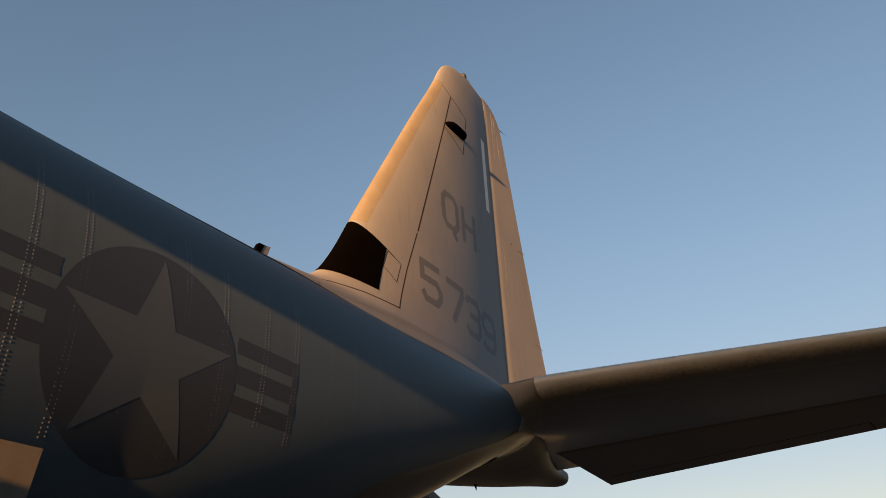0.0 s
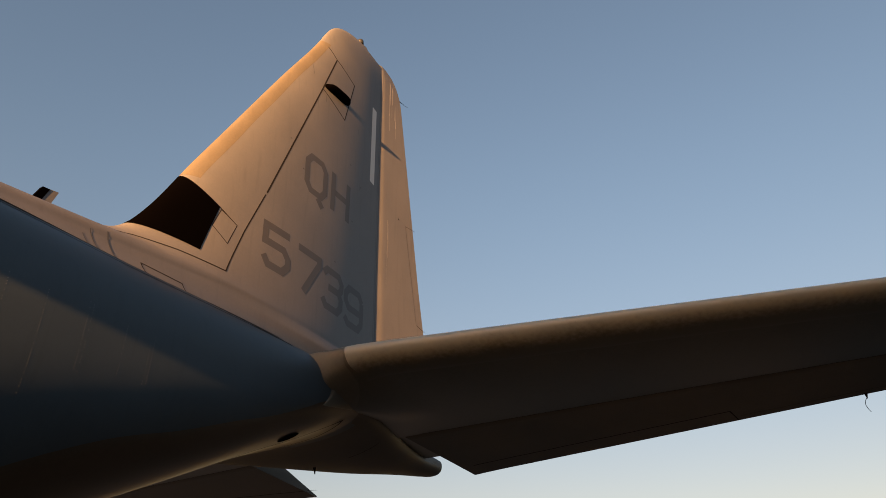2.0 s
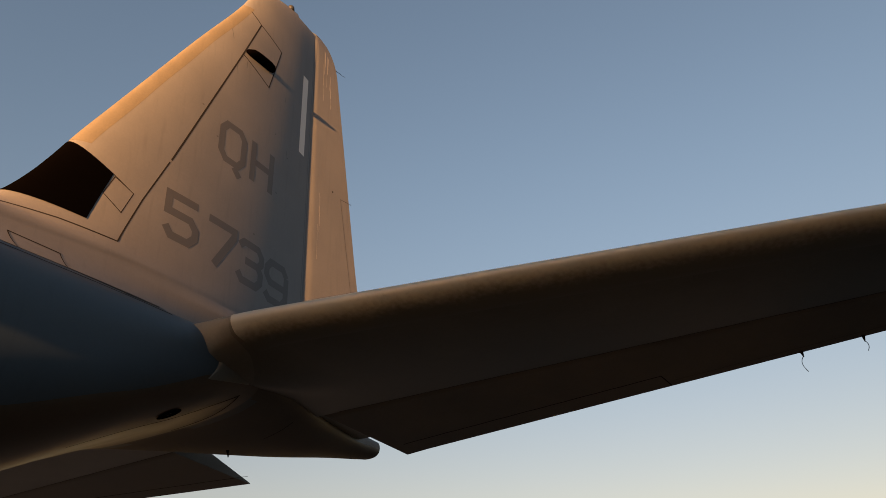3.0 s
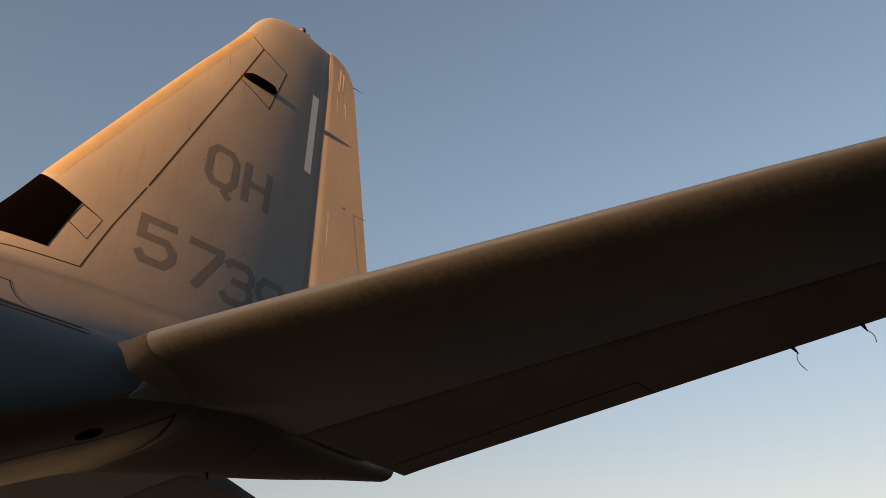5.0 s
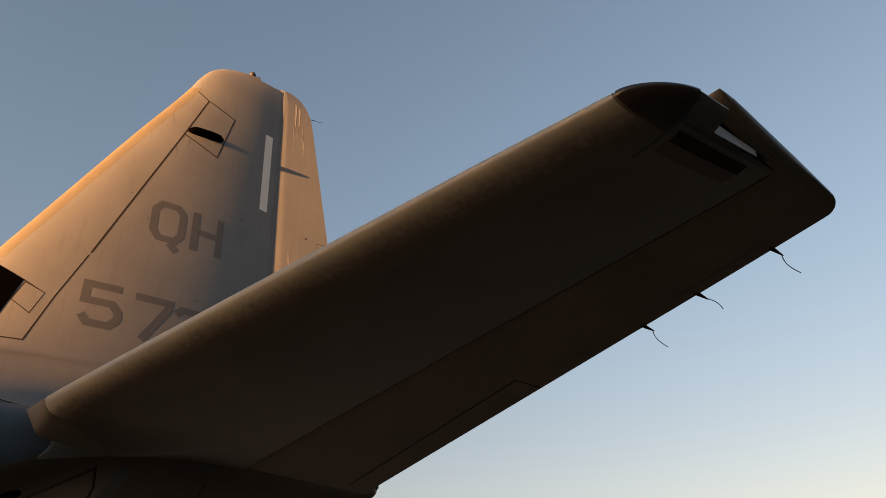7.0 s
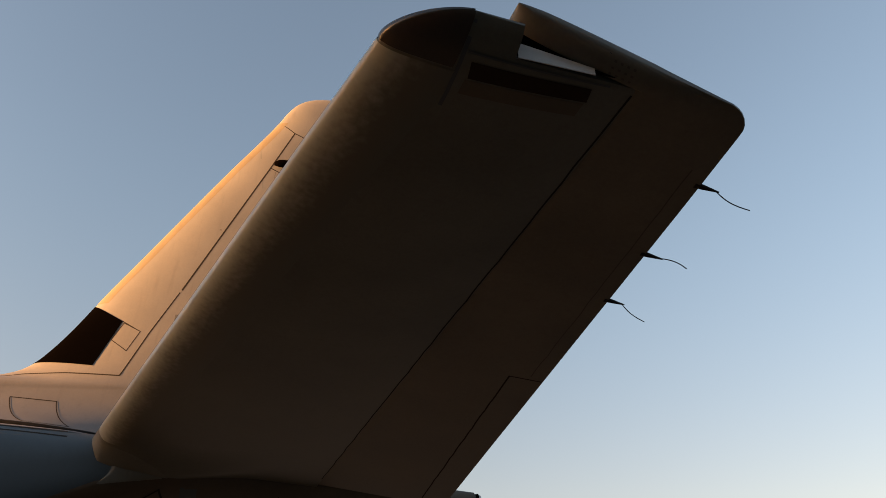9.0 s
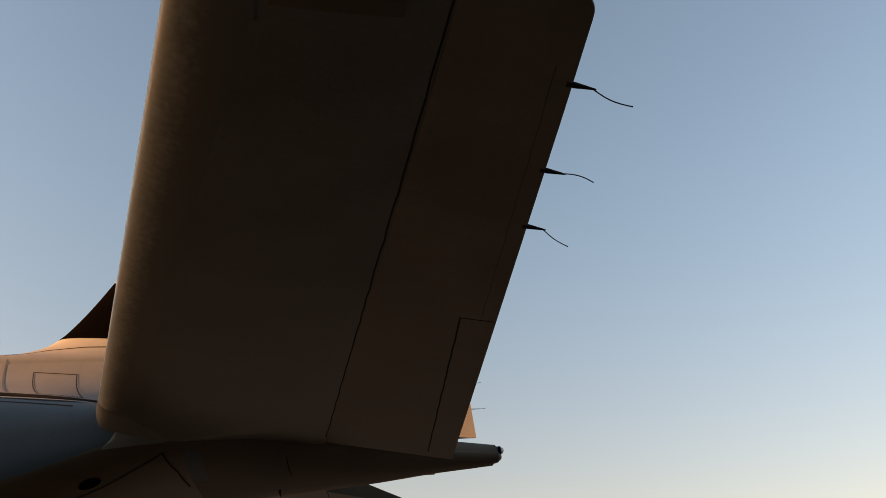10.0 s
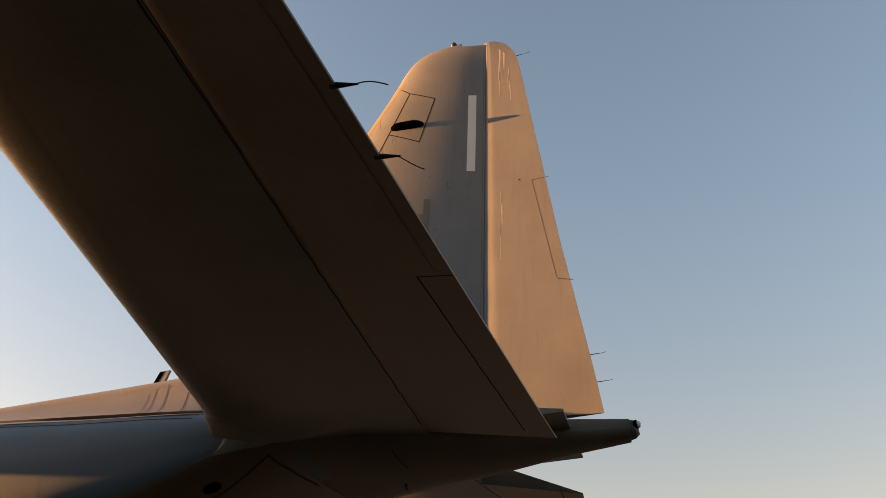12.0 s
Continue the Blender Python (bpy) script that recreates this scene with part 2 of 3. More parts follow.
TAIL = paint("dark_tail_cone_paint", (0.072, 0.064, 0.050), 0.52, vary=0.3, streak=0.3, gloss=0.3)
cut = int(np.searchsorted(bx, 0.86)) + 1
fix_normals(obj("belly_skin", bel[:cut * 61], grid_faces(cut, 61), BELLY, fuselage, "brown belly skin with lapped edges, warm ground light in its colour"))
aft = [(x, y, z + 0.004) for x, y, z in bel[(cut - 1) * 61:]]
fix_normals(obj("tail_cone_skin", aft, grid_faces(len(bx) - cut + 1, 61), TAIL, fuselage, "dark streaked skin under the tail cone"))

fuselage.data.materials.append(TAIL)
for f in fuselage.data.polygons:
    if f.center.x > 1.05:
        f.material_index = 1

# fin, with a fillet that runs forward along the crown
HINGE_X = 2.92
fin_le = smooth_table([4.75, 5.2, 5.5, 5.72, 5.77, 5.82, 5.9, 6.0, 6.2, 7.39, 9.72, 11.0, 11.25, 11.5, 11.65, 11.76, 11.83],
                      [-8.2, -7.2, -5.0, -2.8, -2.3, -1.9, -1.62, -1.40, -1.195, -0.573, 0.618, 1.292, 1.40, 1.545, 1.70, 1.93, 2.3])


def fin_te(z):
    return 4.45 - (z - 4.93) * 0.1515


def fin_shape(u):
    """Thickest at 30 per cent of the chord, curving gently to the middle and straight aft of it."""
    u = min(max(u, 0.0), 1.0)
    if u < 0.30:
        return math.sqrt(max(0.0, 1 - (1 - u / 0.30) ** 2.2))
    if u < 0.58:
        return 1 - 3.19 * (u - 0.30) ** 2
    return 0.75 * (1 - u) / 0.42


def fin_half(x, z):
    le = fin_le(z)
    ch = fin_te(z) - le
    u = (x - le) / ch if ch < 6.4 else min(1, (x - le) / 6.4 if x - le < 2.4 else 0.375 + 0.625 * ((x - le - 2.4) / (ch - 2.4)) ** (1 + 1.2 * min(1.0, (ch - 6.4) / 1.5)))
    y = min(ch, 6.3) * 0.064 * fin_shape(u)
    if z > 11.0:
        y *= max(0.0, 1 - ((z - 11.0) / 0.90) ** 2.2) ** 0.5
    if z < 6.05:
        k = min(1.0, max(0.0, (x + 1.0) / 3.2))
        y += 0.62 * (6.05 - z) ** 3.6 * min(1.0, max(0.0, (x - le) / 0.6)) ** 0.5 * (1 - 0.96 * k * k * (3 - 2 * k))
        if z < 4.95:
            y = min(y, -side(x, z)[1] + 0.04 - 0.09 * max(0.0, (4.805 - z) / 0.03))
    return y


def fin(x, z, off=0.0):
    le = fin_le(z)
    x = max(x, le)
    y = fin_half(x, z)
    e = 0.01
    sx = (fin_half(x + e, z) - y) / e if x + e < HINGE_X + 1.5 else 0
    sz = (fin_half(x, z + e) - y) / e
    n = Vector((-sx, 1, -sz)).normalized()
    return (x + off * n.x, -y - off * n.y, z + off * n.z)


zr = [4.775, 4.79, 4.804, 4.82, 4.85, 4.88] + list(np.linspace(4.92, 5.65, 30)) + [5.68, 5.70, 5.72, 5.745, 5.77, 5.795, 5.82, 5.86, 5.9, 5.95, 6.0, 6.05, 6.1, 6.2] + list(np.linspace(6.35, 11.0, 24)) + list(np.linspace(11.08, 11.83, 16))
uc = [0.5 - 0.5 * math.cos(math.pi * k / 160) for k in range(81)]
uc = [2 * u for u in uc]
loop = [(u, 1) for u in uc] + [(u, -1) for u in reversed(uc[1:])]
fv = []
for z in zr:
    le = fin_le(z)
    rear = HINGE_X - 0.03 if z < 11.68 else HINGE_X - 0.03 - 0.45 * min(1, (z - 11.68) / 0.05)
    for u, sgn in loop:
        x = le + (rear - le) * u ** 1.6
        fv.append((x, -sgn * fin_half(x, z), z))
L = len(loop)
ff = grid_faces(len(zr), L, True) + [tuple(range(L)), tuple((len(zr) - 1) * L + k for k in range(L))]
fin_ob = fix_normals(obj("tail_fin", fv, ff, GREY, plane, "tall swept tail fin with grey serial markings"))

# rudder, swung to port
SWING = radians(9.8)


def swing(p):
    dx, y = p[0] - HINGE_X, p[1]
    return (HINGE_X + dx * math.cos(SWING) + y * math.sin(SWING), -dx * math.sin(SWING) + y * math.cos(SWING), p[2])


def rud_te(z):
    te = fin_te(z) - 0.05 * min(1.0, max(0.0, (z - 5.5) / 2))
    if z > 11.0:
        te = HINGE_X + (te - HINGE_X) * math.sqrt(max(0.03, 1 - ((z - 11.0) / 0.77) ** 2.5))
    return te


def rud_half(x, z):
    h = fin_half(HINGE_X, min(z, 11.0)) if z > 6.05 else fin_half(HINGE_X, 6.06) + 0.02 * (6.06 - z)
    h *= max(0.05, 1 - max(0.0, (z - 11.1) / 0.68) ** 3) ** 0.5
    u = (x - HINGE_X) / (rud_te(z) - HINGE_X)
    if u < 0:
        return 0.86 * h * math.sqrt(max(0.0, 1 - (u * (rud_te(z) - HINGE_X) / 0.12) ** 2)) + 0.006
    step = min(1.0, max(0.0, (u - 0.03) / 0.13))
    return h * (1 - u) * (0.92 + 0.08 * step * step * (3 - 2 * step)) + 0.006


def rudder_skin(x, z, off=0.0):
    return swing((x, -rud_half(x, z) - off, z))


us = list(np.linspace(-1, 0, 8)) + [0.03, 0.055, 0.08, 0.105, 0.13, 0.16] + list(np.linspace(0.2, 0.97, 13)) + [0.995, 1.0]
rz = list(np.linspace(4.95, 10.2, 22)) + list(np.linspace(10.35, 11.745, 16))
rv = []
for z in rz:
    ring = [(HINGE_X + (0.12 * u if u < 0 else (rud_te(z) - HINGE_X) * u)) for u in us]
    rv += [swing((x, -rud_half(x, z), z)) for x in ring] + [swing((x, rud_half(x, z), z)) for x in reversed(ring[1:])]
L = 2 * len(us) - 1
rf = grid_faces(len(rz), L, True) + [tuple(range(L)), tuple((len(rz) - 1) * L + k for k in range(L))]
rudder = fix_normals(obj("rudder", rv, rf, GREY, plane, "grey rudder swung a little to port"))

# stabilizers and elevators
SZ = 4.75
DROOP = radians(13.2)


def root_flare(y):
    """The root swells into the hull."""
    return min(1.0, max(0.0, (2.2 - y) / 0.62)) ** 2


def root_drop(x, y):
    u = min(1.0, max(0.0, (x - st_le(y)) / 1.9))
    return 0.30 * root_flare(y) * (1 - u) ** 1.3 * min(1.0, u / 0.04) ** 0.5


def st_le(y):
    if y > 7.74:
        return 1.74 + 0.40 * (1 - max(0.0, 1 - ((y - 7.74) / 0.262) ** 1.5) ** 0.6)
    return (y - 1.82) * 0.294 if y > 1.0 else -0.24 - 0.1 * (1.0 - y)


def st_hinge(y):
    return 2.385 + 0.083 * y


def el_chord(y):
    return 1.525 - 0.1395 * (y - 1.07)


def st_half(x, y):
    yy = min(y, 7.74)
    le = st_le(yy)
    ch = st_hinge(yy) + el_chord(yy) - le
    h = ch * naca(0.115 - 0.002 * yy, (x - st_le(y)) / ch)
    h *= 1 + 0.30 * math.exp(-max(0.0, x - st_le(y)) / ch / 0.05)
    if y > 7.5:
        h *= math.sqrt(max(0.0, 1 - ((y - 7.5) / 0.502) ** 2.6))
    return h + 0.5 * root_drop(x, y)


def st_mid(x, y):
    """The camber line, raised a little towards the leading edge."""
    le = st_le(y)
    u = min(1.0, max(0.0, (x - le) / (st_hinge(y) - le)))
    return SZ + (-0.052 + 0.09 * min(1.0, max(0.0, (y - 1.8) / 5)) ** 0.65) * (1 - u) ** 2 - 0.5 * root_drop(x, y)


def st_top(x, y):
    """The upper skin, flatter than the lower one ahead of the hinge."""
    u = min(1.0, max(0.0, (x - st_le(y)) / (st_hinge(y) - st_le(y))))
    return st_mid(x, y) + st_half(x, y) * (0.60 + 0.40 * u * u)


def stab_under(x, y, off=0.0, s=-1):
    return (x, s * y, st_mid(x, y) - st_half(x, y) - off)


def droop(p):
    y = abs(p[1])
    if y < 1.6:
        p = (p[0], math.copysign(y + 0.15 * max(0.0, p[0] - st_hinge(y)) / 1.6 * (1.6 - y) / 0.54, p[1]), p[2])
    if y > 7.2:
        p = (p[0], math.copysign(y - 0.075 * max(0.0, p[0] - 2.45) * (y - 7.2) / 0.8, p[1]), p[2])
    dx, dz = p[0] - st_hinge(y), p[2] - SZ
    return (st_hinge(y) + dx * math.cos(DROOP) + dz * math.sin(DROOP), p[1], SZ - dx * math.sin(DROOP) + dz * math.cos(DROOP))


def el_half(x, y):
    d = x - st_hinge(y)
    h = st_half(st_hinge(min(y, 7.4)), min(y, 7.4))
    if y > 7.85:
        h *= math.sqrt(max(0.02, 1 - ((y - 7.85) / 0.152) ** 2.6))
    if d < 0 and y > 7.885:
        return 1.25 * h * max(0.0, 1 - (-d / 0.731) ** 5) ** 0.5
    if d < 0:
        r = 0.11 if y < 7.885 else 0.73
        return h * math.sqrt(max(0.0, 1 - (d / r) ** 2)) * (1 if y < 7.885 else 0.9)
    return h * (1 - d / el_te(y)) + 0.006


def el_te(y):
    c = el_chord(y)
    if y > 7.86:
        c -= 0.14 * (1 - math.sqrt(max(0.0, 1 - ((y - 7.86) / 0.141) ** 2)))
    return c


def elevator_skin(x, y, off=0.0, s=-1):
    return droop((x, s * y, SZ - el_half(x, y) - off))


def airfoil_loop(le, rear, n=26):
    u = [1 - math.cos(math.pi / 2 * k / n) for k in range(n + 1)]
    return [(le + (rear - le) * k, 1) for k in u] + [(le + (rear - le) * k, -1) for k in reversed(u[1:])]


def stabilizer(s):
    """The fixed plane on one side: s = -1 port, 1 starboard."""
    ys = list(np.linspace(0.3, 1.5, 5)) + list(np.linspace(1.55, 2.25, 15)) + list(np.linspace(2.4, 7.5, 24)) + list(np.linspace(7.54, 7.74, 6)) + list(np.linspace(7.76, 8.0, 10))
    v = []
    for y in ys:
        le = st_le(y)
        rear = st_hinge(y) - 0.03 if y < 7.85 else 2.36
        for x, k in airfoil_loop(le, rear):
            v.append((x, s * y, st_top(x, y) if k > 0 else st_mid(x, y) - st_half(x, y)))
    n = len(airfoil_loop(0, 1))
    f = grid_faces(len(ys), n, True) + [tuple(range(n)), tuple((len(ys) - 1) * n + k for k in range(n))]
    ob = fix_normals(obj("stabilizer", v, f, GREY_UNDER, plane, "grey tailplane with a worn underside"))
    # thin fixed root behind the hinge
    v, f = [], []
    for y in (0.3, 0.7, 1.0):
        ring = [(x, k) for x, k in ((2.3, 1), (3.2, 1), (4.02, 1), (4.02, -1), (3.2, -1), (2.3, -1))]
        for x, k in ring:
            v.append((x, s * y, SZ + 0.02 + k * (0.16 * (4.06 - x) / 1.76 + 0.012)))
    f = grid_faces(3, 6, True) + [tuple(range(6)), tuple(12 + k for k in range(6))]
    fix_normals(obj("root_fairing", v, f, GREY_UNDER, ob, smooth=False))
    return ob


def elevator(s):
    ys = list(np.linspace(1.06 if s < 0 else 1.60, 7.82, 30)) + [7.84, 7.88, 7.886, 7.90, 7.92, 7.95, 7.975, 7.99, 8.0]
    v = []
    for y in ys:
        h, te = st_hinge(y), el_te(y)
        nose = 0.11 if y < 7.885 else 0.73
        xs_ = [h - nose * math.cos(math.pi / 2 * k / 8) for k in range(8)] + [h + te * k / 12 for k in range(12)] + [h + te * 0.992, h + te]
        v += [droop((x, s * y, SZ + el_half(x, y))) for x in xs_] + [droop((x, s * y, SZ - el_half(x, y))) for x in reversed(xs_[1:])]
    n = 2 * 22 - 1
    f = grid_faces(len(ys), n, True) + [tuple(range(n)), tuple((len(ys) - 1) * n + k for k in range(n))]
    return fix_normals(obj("elevator", v, f, ELEVATOR, plane, "grey elevator drooping under its own weight"))


def root_fillet(s, st):
    """A pale fairing skin over the swollen root, from the leading edge back to the belly seam."""
    reach = smooth_table([1.50, 1.63, 1.74, 1.83, 1.92, 1.98], [0.80, 0.75, 0.65, 0.54, 0.38, 0.12])
    v, m = [], 19
    ys = np.linspace(1.50, 1.98, 25)
    for y in ys:
        y = float(y)
        le = st_le(y)
        for k in range(m):
            u = k / (m - 1)
            x = le + (reach(y) - le) * (1 - math.cos(math.pi / 2 * u))
            edge = min(u, 1 - u, (1.98 - y) / 0.48)
            v.append((x - 0.004 * (u < 0.1), s * y, st_mid(x, y) - st_half(x, y) - (0.005 if edge > 0.02 else -0.001)))
    fix_normals(obj("root_fillet", v, grid_faces(len(ys), m), FILLET, st, "fillet fairing at the leading edge root, pale with forward light in its paint"))


# paler tone stands for the horizon light on the forward-facing fairing
FILLET = paint("pale_lit_fairing", (0.142, 0.144, 0.122), 0.42, vary=0.22, streak=0.2, gloss=0.4)
stab_port, stab_star = stabilizer(-1), stabilizer(1)
root_fillet(-1, stab_port)
root_fillet(1, stab_star)
elev_port, elev_star = elevator(-1), elevator(1)

# ---- details of the fin ----
def line_on(name, pts, surface, parent, width=0.016, off=0.0012, mat=SEAM, closed=False, label=""):
    return decal(name, ribbon(pts, width, closed), surface, off, mat, parent, label)


# black panel wrapped round the foot of the leading edge, both sides
bv, bf = [], []
for sgn in (-1, 1):
    base = len(bv)
    for i in range(17):
        for j in range(13):
            u, v = (i / 16) ** 1.8, j / 12
            zt_, zb_ = 7.03 + (6.763 - 7.03) * u, 6.10 + (6.063 - 6.10) * u
            z = zb_ + (zt_ - zb_) * v
            xe = -0.514 + (-0.302 + 0.514) * (z - 6.063) / 0.70
            le = fin_le(z)
            p = fin(le + (xe - le) * u, z, 0.005)
            if i == 0:
                p = (le - 0.006, 0.0, z)
            bv.append((p[0], p[1] * (1 if sgn < 0 else -1), p[2]))
    bf += [tuple(base + k for k in f) for f in grid_faces(17, 13)]
fix_normals(obj("leading_edge_panel", bv, bf, BLACK, fin_ob, "matt black panel on the leading edge"))

# worn ochre strip along the leading edge above it
OCHRE = paint("worn_leading_edge", (0.128, 0.116, 0.09), 0.6, vary=0.25, streak=0.3, gloss=0.25)
bv, bf = [], []
for sgn in (-1, 1):
    base = len(bv)
    for i in range(11):
        for j in range(41):
            z = 7.06 + (10.99 - 7.06) * j / 40
            le = fin_le(z)
            p = fin(le + (0.17 + 0.004 * math.sin(5 * z)) * (i / 10) ** 2, z, 0.0025 * (1 - 0.6 * i / 10))
            if i == 0:
                p = (le - 0.003, 0.0, z)
            bv.append((p[0], p[1] * (1 if sgn < 0 else -1), p[2]))
    bf += [tuple(base + k for k in f) for f in grid_faces(11, 41)]
fix_normals(obj("leading_edge_strip", bv, bf, OCHRE, fin_ob, "worn ochre strip along the leading edge"))

seams = [
    [(-1.75, 5.74), (-1.3, 5.87), (-0.8, 5.925), (-0.153, 5.946), (0.069, 6.606), (0.34, 7.30)],
    [(0.36, 7.34), (1.281, 9.87), (1.586, 10.74)],
    [(1.30, 11.0), (1.40, 10.90), (1.586, 10.74), (2.041, 10.524), (1.824, 9.614), (1.281, 9.87)],
    [(-0.382, 6.467), (-0.28, 6.736), (-0.046, 6.625), (-0.157, 6.317), (-0.382, 6.467)],
    [(-0.302, 6.763), (-0.08, 6.64)],
]
for k, pts in enumerate(seams):
    line_on("panel_seam", pts, fin, fin_ob, 0.024 if k == 1 else (0.018 if k in (0, 2) else 0.011))
line_on("panel_seam", [(2.86, 6.1), (2.86, 11.5)], fin, fin_ob, 0.008, 0.0012, SERIAL)


def frame_line(x0, z0, z1, n=16):
    """A line that follows a frame down the spreading fillet."""
    pts = []
    for k in range(n + 1):
        z = z0 + (z1 - z0) * k / n
        x = x0
        for _ in range(4):
            x = x0 + 0.60 * (fin_half(x, z) - fin_half(x0, 5.5))
        pts.append((x, z))
    return pts


for x0, z0, wd in ((-1.64, 5.66, 0.016), (-1.83, 5.60, 0.012), (-1.93, 5.50, 0.010)):
    line_on("skin_lap", frame_line(x0, z0, 4.99), fin, fin_ob, wd, 0.002, SERIAL)
fore, aft_ = frame_line(-1.29, 5.485, 5.01), frame_line(-0.77, 5.485, 5.01)
line_on("panel_seam", fore + aft_[::-1] + fore[:1], fin, fin_ob, 0.012, 0.002)

for k in range(5):
    x0, z0 = random.uniform(0.6, 2.5), random.uniform(6.9, 10.6)
    line_on("scratch", [(x0, z0), (x0 + random.uniform(-0.02, 0.03), z0 - random.uniform(0.05, 0.25))], fin, fin_ob, random.uniform(0.004, 0.009), 0.001, SERIAL)
for k in range(10):
    x0, z0 = random.uniform(0.5, 2.4), random.uniform(7.0, 10.4)
    decal("patch", [((x0, z0), (x0 + 0.03, z0), (x0 + 0.03, z0 + 0.02), (x0, z0 + 0.02))], fin, 0.001, SERIAL, fin_ob)

# white strip beside the hinge line
decal("white_strip", [((2.612, 8.945), (2.745, 8.93), (2.745, 10.50), (2.612, 10.513))], fin, 0.0012, WHITE, fin_ob, "plain white painted strip")

# scoop under a rounded hood
sc = bmesh.new()
ring = []
for i in range(9):
    x = 1.33 + 0.55 * i / 8
    w = 0.05 * math.sqrt(max(0.03, 1 - ((i - 4) / 4.2) ** 4))
    d = 0.13 * math.sqrt(max(0.05, 1 - ((i - 4) / 4.2) ** 4))
    zc = 9.965 + 0.012 * i / 8
    ring.append([sc.verts.new(fin(x, zc + w * math.cos(a), 0.004 + d * math.sin(a))) for a in np.linspace(-0.2, math.pi + 0.2, 9)])
for a, b_ in zip(ring, ring[1:]):
    for k in range(8):
        sc.faces.new((a[k], a[k + 1], b_[k + 1], b_[k]))
sc.faces.new(ring[0])
sc.faces.new(ring[-1][::-1])
for f in sc.faces:
    f.smooth = True
bmesh.ops.recalc_face_normals(sc, faces=sc.faces)
part("air_scoop", sc, BLACK, fin_ob, "small black hooded air scoop")

# block characters
GLYPH = {
    "5": [([(0.92, 0.92), (0.08, 0.92), (0.08, 0.56), (0.74, 0.56), (0.92, 0.40), (0.92, 0.24), (0.74, 0.08), (0.22, 0.08), (0.06, 0.24)], False)],
    "7": [([(0.04, 0.92), (0.92, 0.92), (0.92, 0.78), (0.34, 0.0)], False)],
    "3": [([(0.06, 0.80), (0.22, 0.92), (0.76, 0.92), (0.92, 0.78), (0.92, 0.64), (0.80, 0.53)], False), ([(0.30, 0.53), (0.80, 0.53), (0.92, 0.40), (0.92, 0.22), (0.76, 0.08), (0.22, 0.08), (0.06, 0.22)], False)],
    "9": [([(0.92, 0.76), (0.76, 0.92), (0.24, 0.92), (0.08, 0.76), (0.08, 0.60), (0.24, 0.46), (0.84, 0.46)], False), ([(0.92, 0.76), (0.92, 0.24), (0.76, 0.08), (0.24, 0.08), (0.06, 0.2)], False)],
    "Q": [([(0.08, 0.24), (0.08, 0.76), (0.26, 0.92), (0.74, 0.92), (0.92, 0.76), (0.92, 0.24), (0.74, 0.08), (0.26, 0.08)], True), ([(0.60, 0.0), (0.84, -0.16)], False)],
    "H": [([(0.09, 0.0), (0.09, 1.0)], False), ([(0.91, 0.0), (0.91, 1.0)], False), ([(0.18, 0.5), (0.82, 0.5)], False)],
}


def character(ch, x0, z0, w, h, lean=0.0):
    quads = []
    for pts, closed in GLYPH[ch]:
        q2 = ribbon([(x0 + w * a + lean * b_, z0 + h * b_) for a, b_ in pts], 0.105, closed)
        quads += q2
    decal("letter" if ch in "QH" else "digit", quads, fin, 0.0012, SERIAL, fin_ob)


for ch, x0, z0 in (("5", 0.36, 6.29), ("7", 0.98, 6.26), ("3", 1.52, 6.22), ("9", 2.06, 6.18)):
    character(ch, x0, z0, 0.50, 0.65, 0.0)
character("Q", 1.02, 7.80, 0.47, 0.69)
character("H", 1.60, 7.80, 0.46, 0.66)

# beacon on the tip
part("beacon", tube_bm([(2.30, 0, 11.80), (2.30, 0, 11.87), (2.32, 0, 11.89)], [0.06, 0.055, 0.03], 12), DARK_MARK, fin_ob)

# ---- details of the rudder ----
line_on("panel_seam", [(3.64, 8.60), (3.95, 6.88), (4.17, 6.83)], rudder_skin, rudder, 0.007, 0.0012, FAINT)
line_on("panel_seam", [(3.64, 8.60), (3.90, 8.62)], rudder_skin, rudder, 0.008)
line_on("panel_seam", [(3.97, 6.87), (4.17, 6.83)], rudder_skin, rudder, 0.012)
WORN = paint("worn_paint", (0.3, 0.29, 0.27), 0.6, vary=0.3)
for k in range(7):
    x0, z0 = random.uniform(3.10, 3.34), random.uniform(10.6, 11.35)
    line_on("scratch", [(x0, z0), (x0 + random.uniform(-0.01, 0.02), z0 - random.uniform(0.15, 0.5))], rudder_skin, rudder, random.uniform(0.004, 0.010), 0.0012, WORN)
for x0, z0, ln in ((3.13, 11.50, 0.55), (3.20, 11.42, 0.42)):
    decal("chipped_patch", [((x0, z0), (x0 + 0.035, z0 - 0.06), (x0 + 0.03, z0 - ln), (x0 + 0.015, z0 - ln))], rudder_skin, 0.0014, WORN, rudder)
for k in range(6):
    x0, z0 = random.uniform(3.13, 3.19), random.uniform(6.2, 8.6)
    line_on("scratch", [(x0, z0), (x0 + 0.01, z0 - random.uniform(0.2, 0.5))], rudder_skin, rudder, 0.005, 0.0012, WORN)
decal("rivet_mark", [((3.44, 8.63), (3.47, 8.63), (3.47, 8.66), (3.44, 8.66))], rudder_skin, 0.0012, SEAM, rudder)


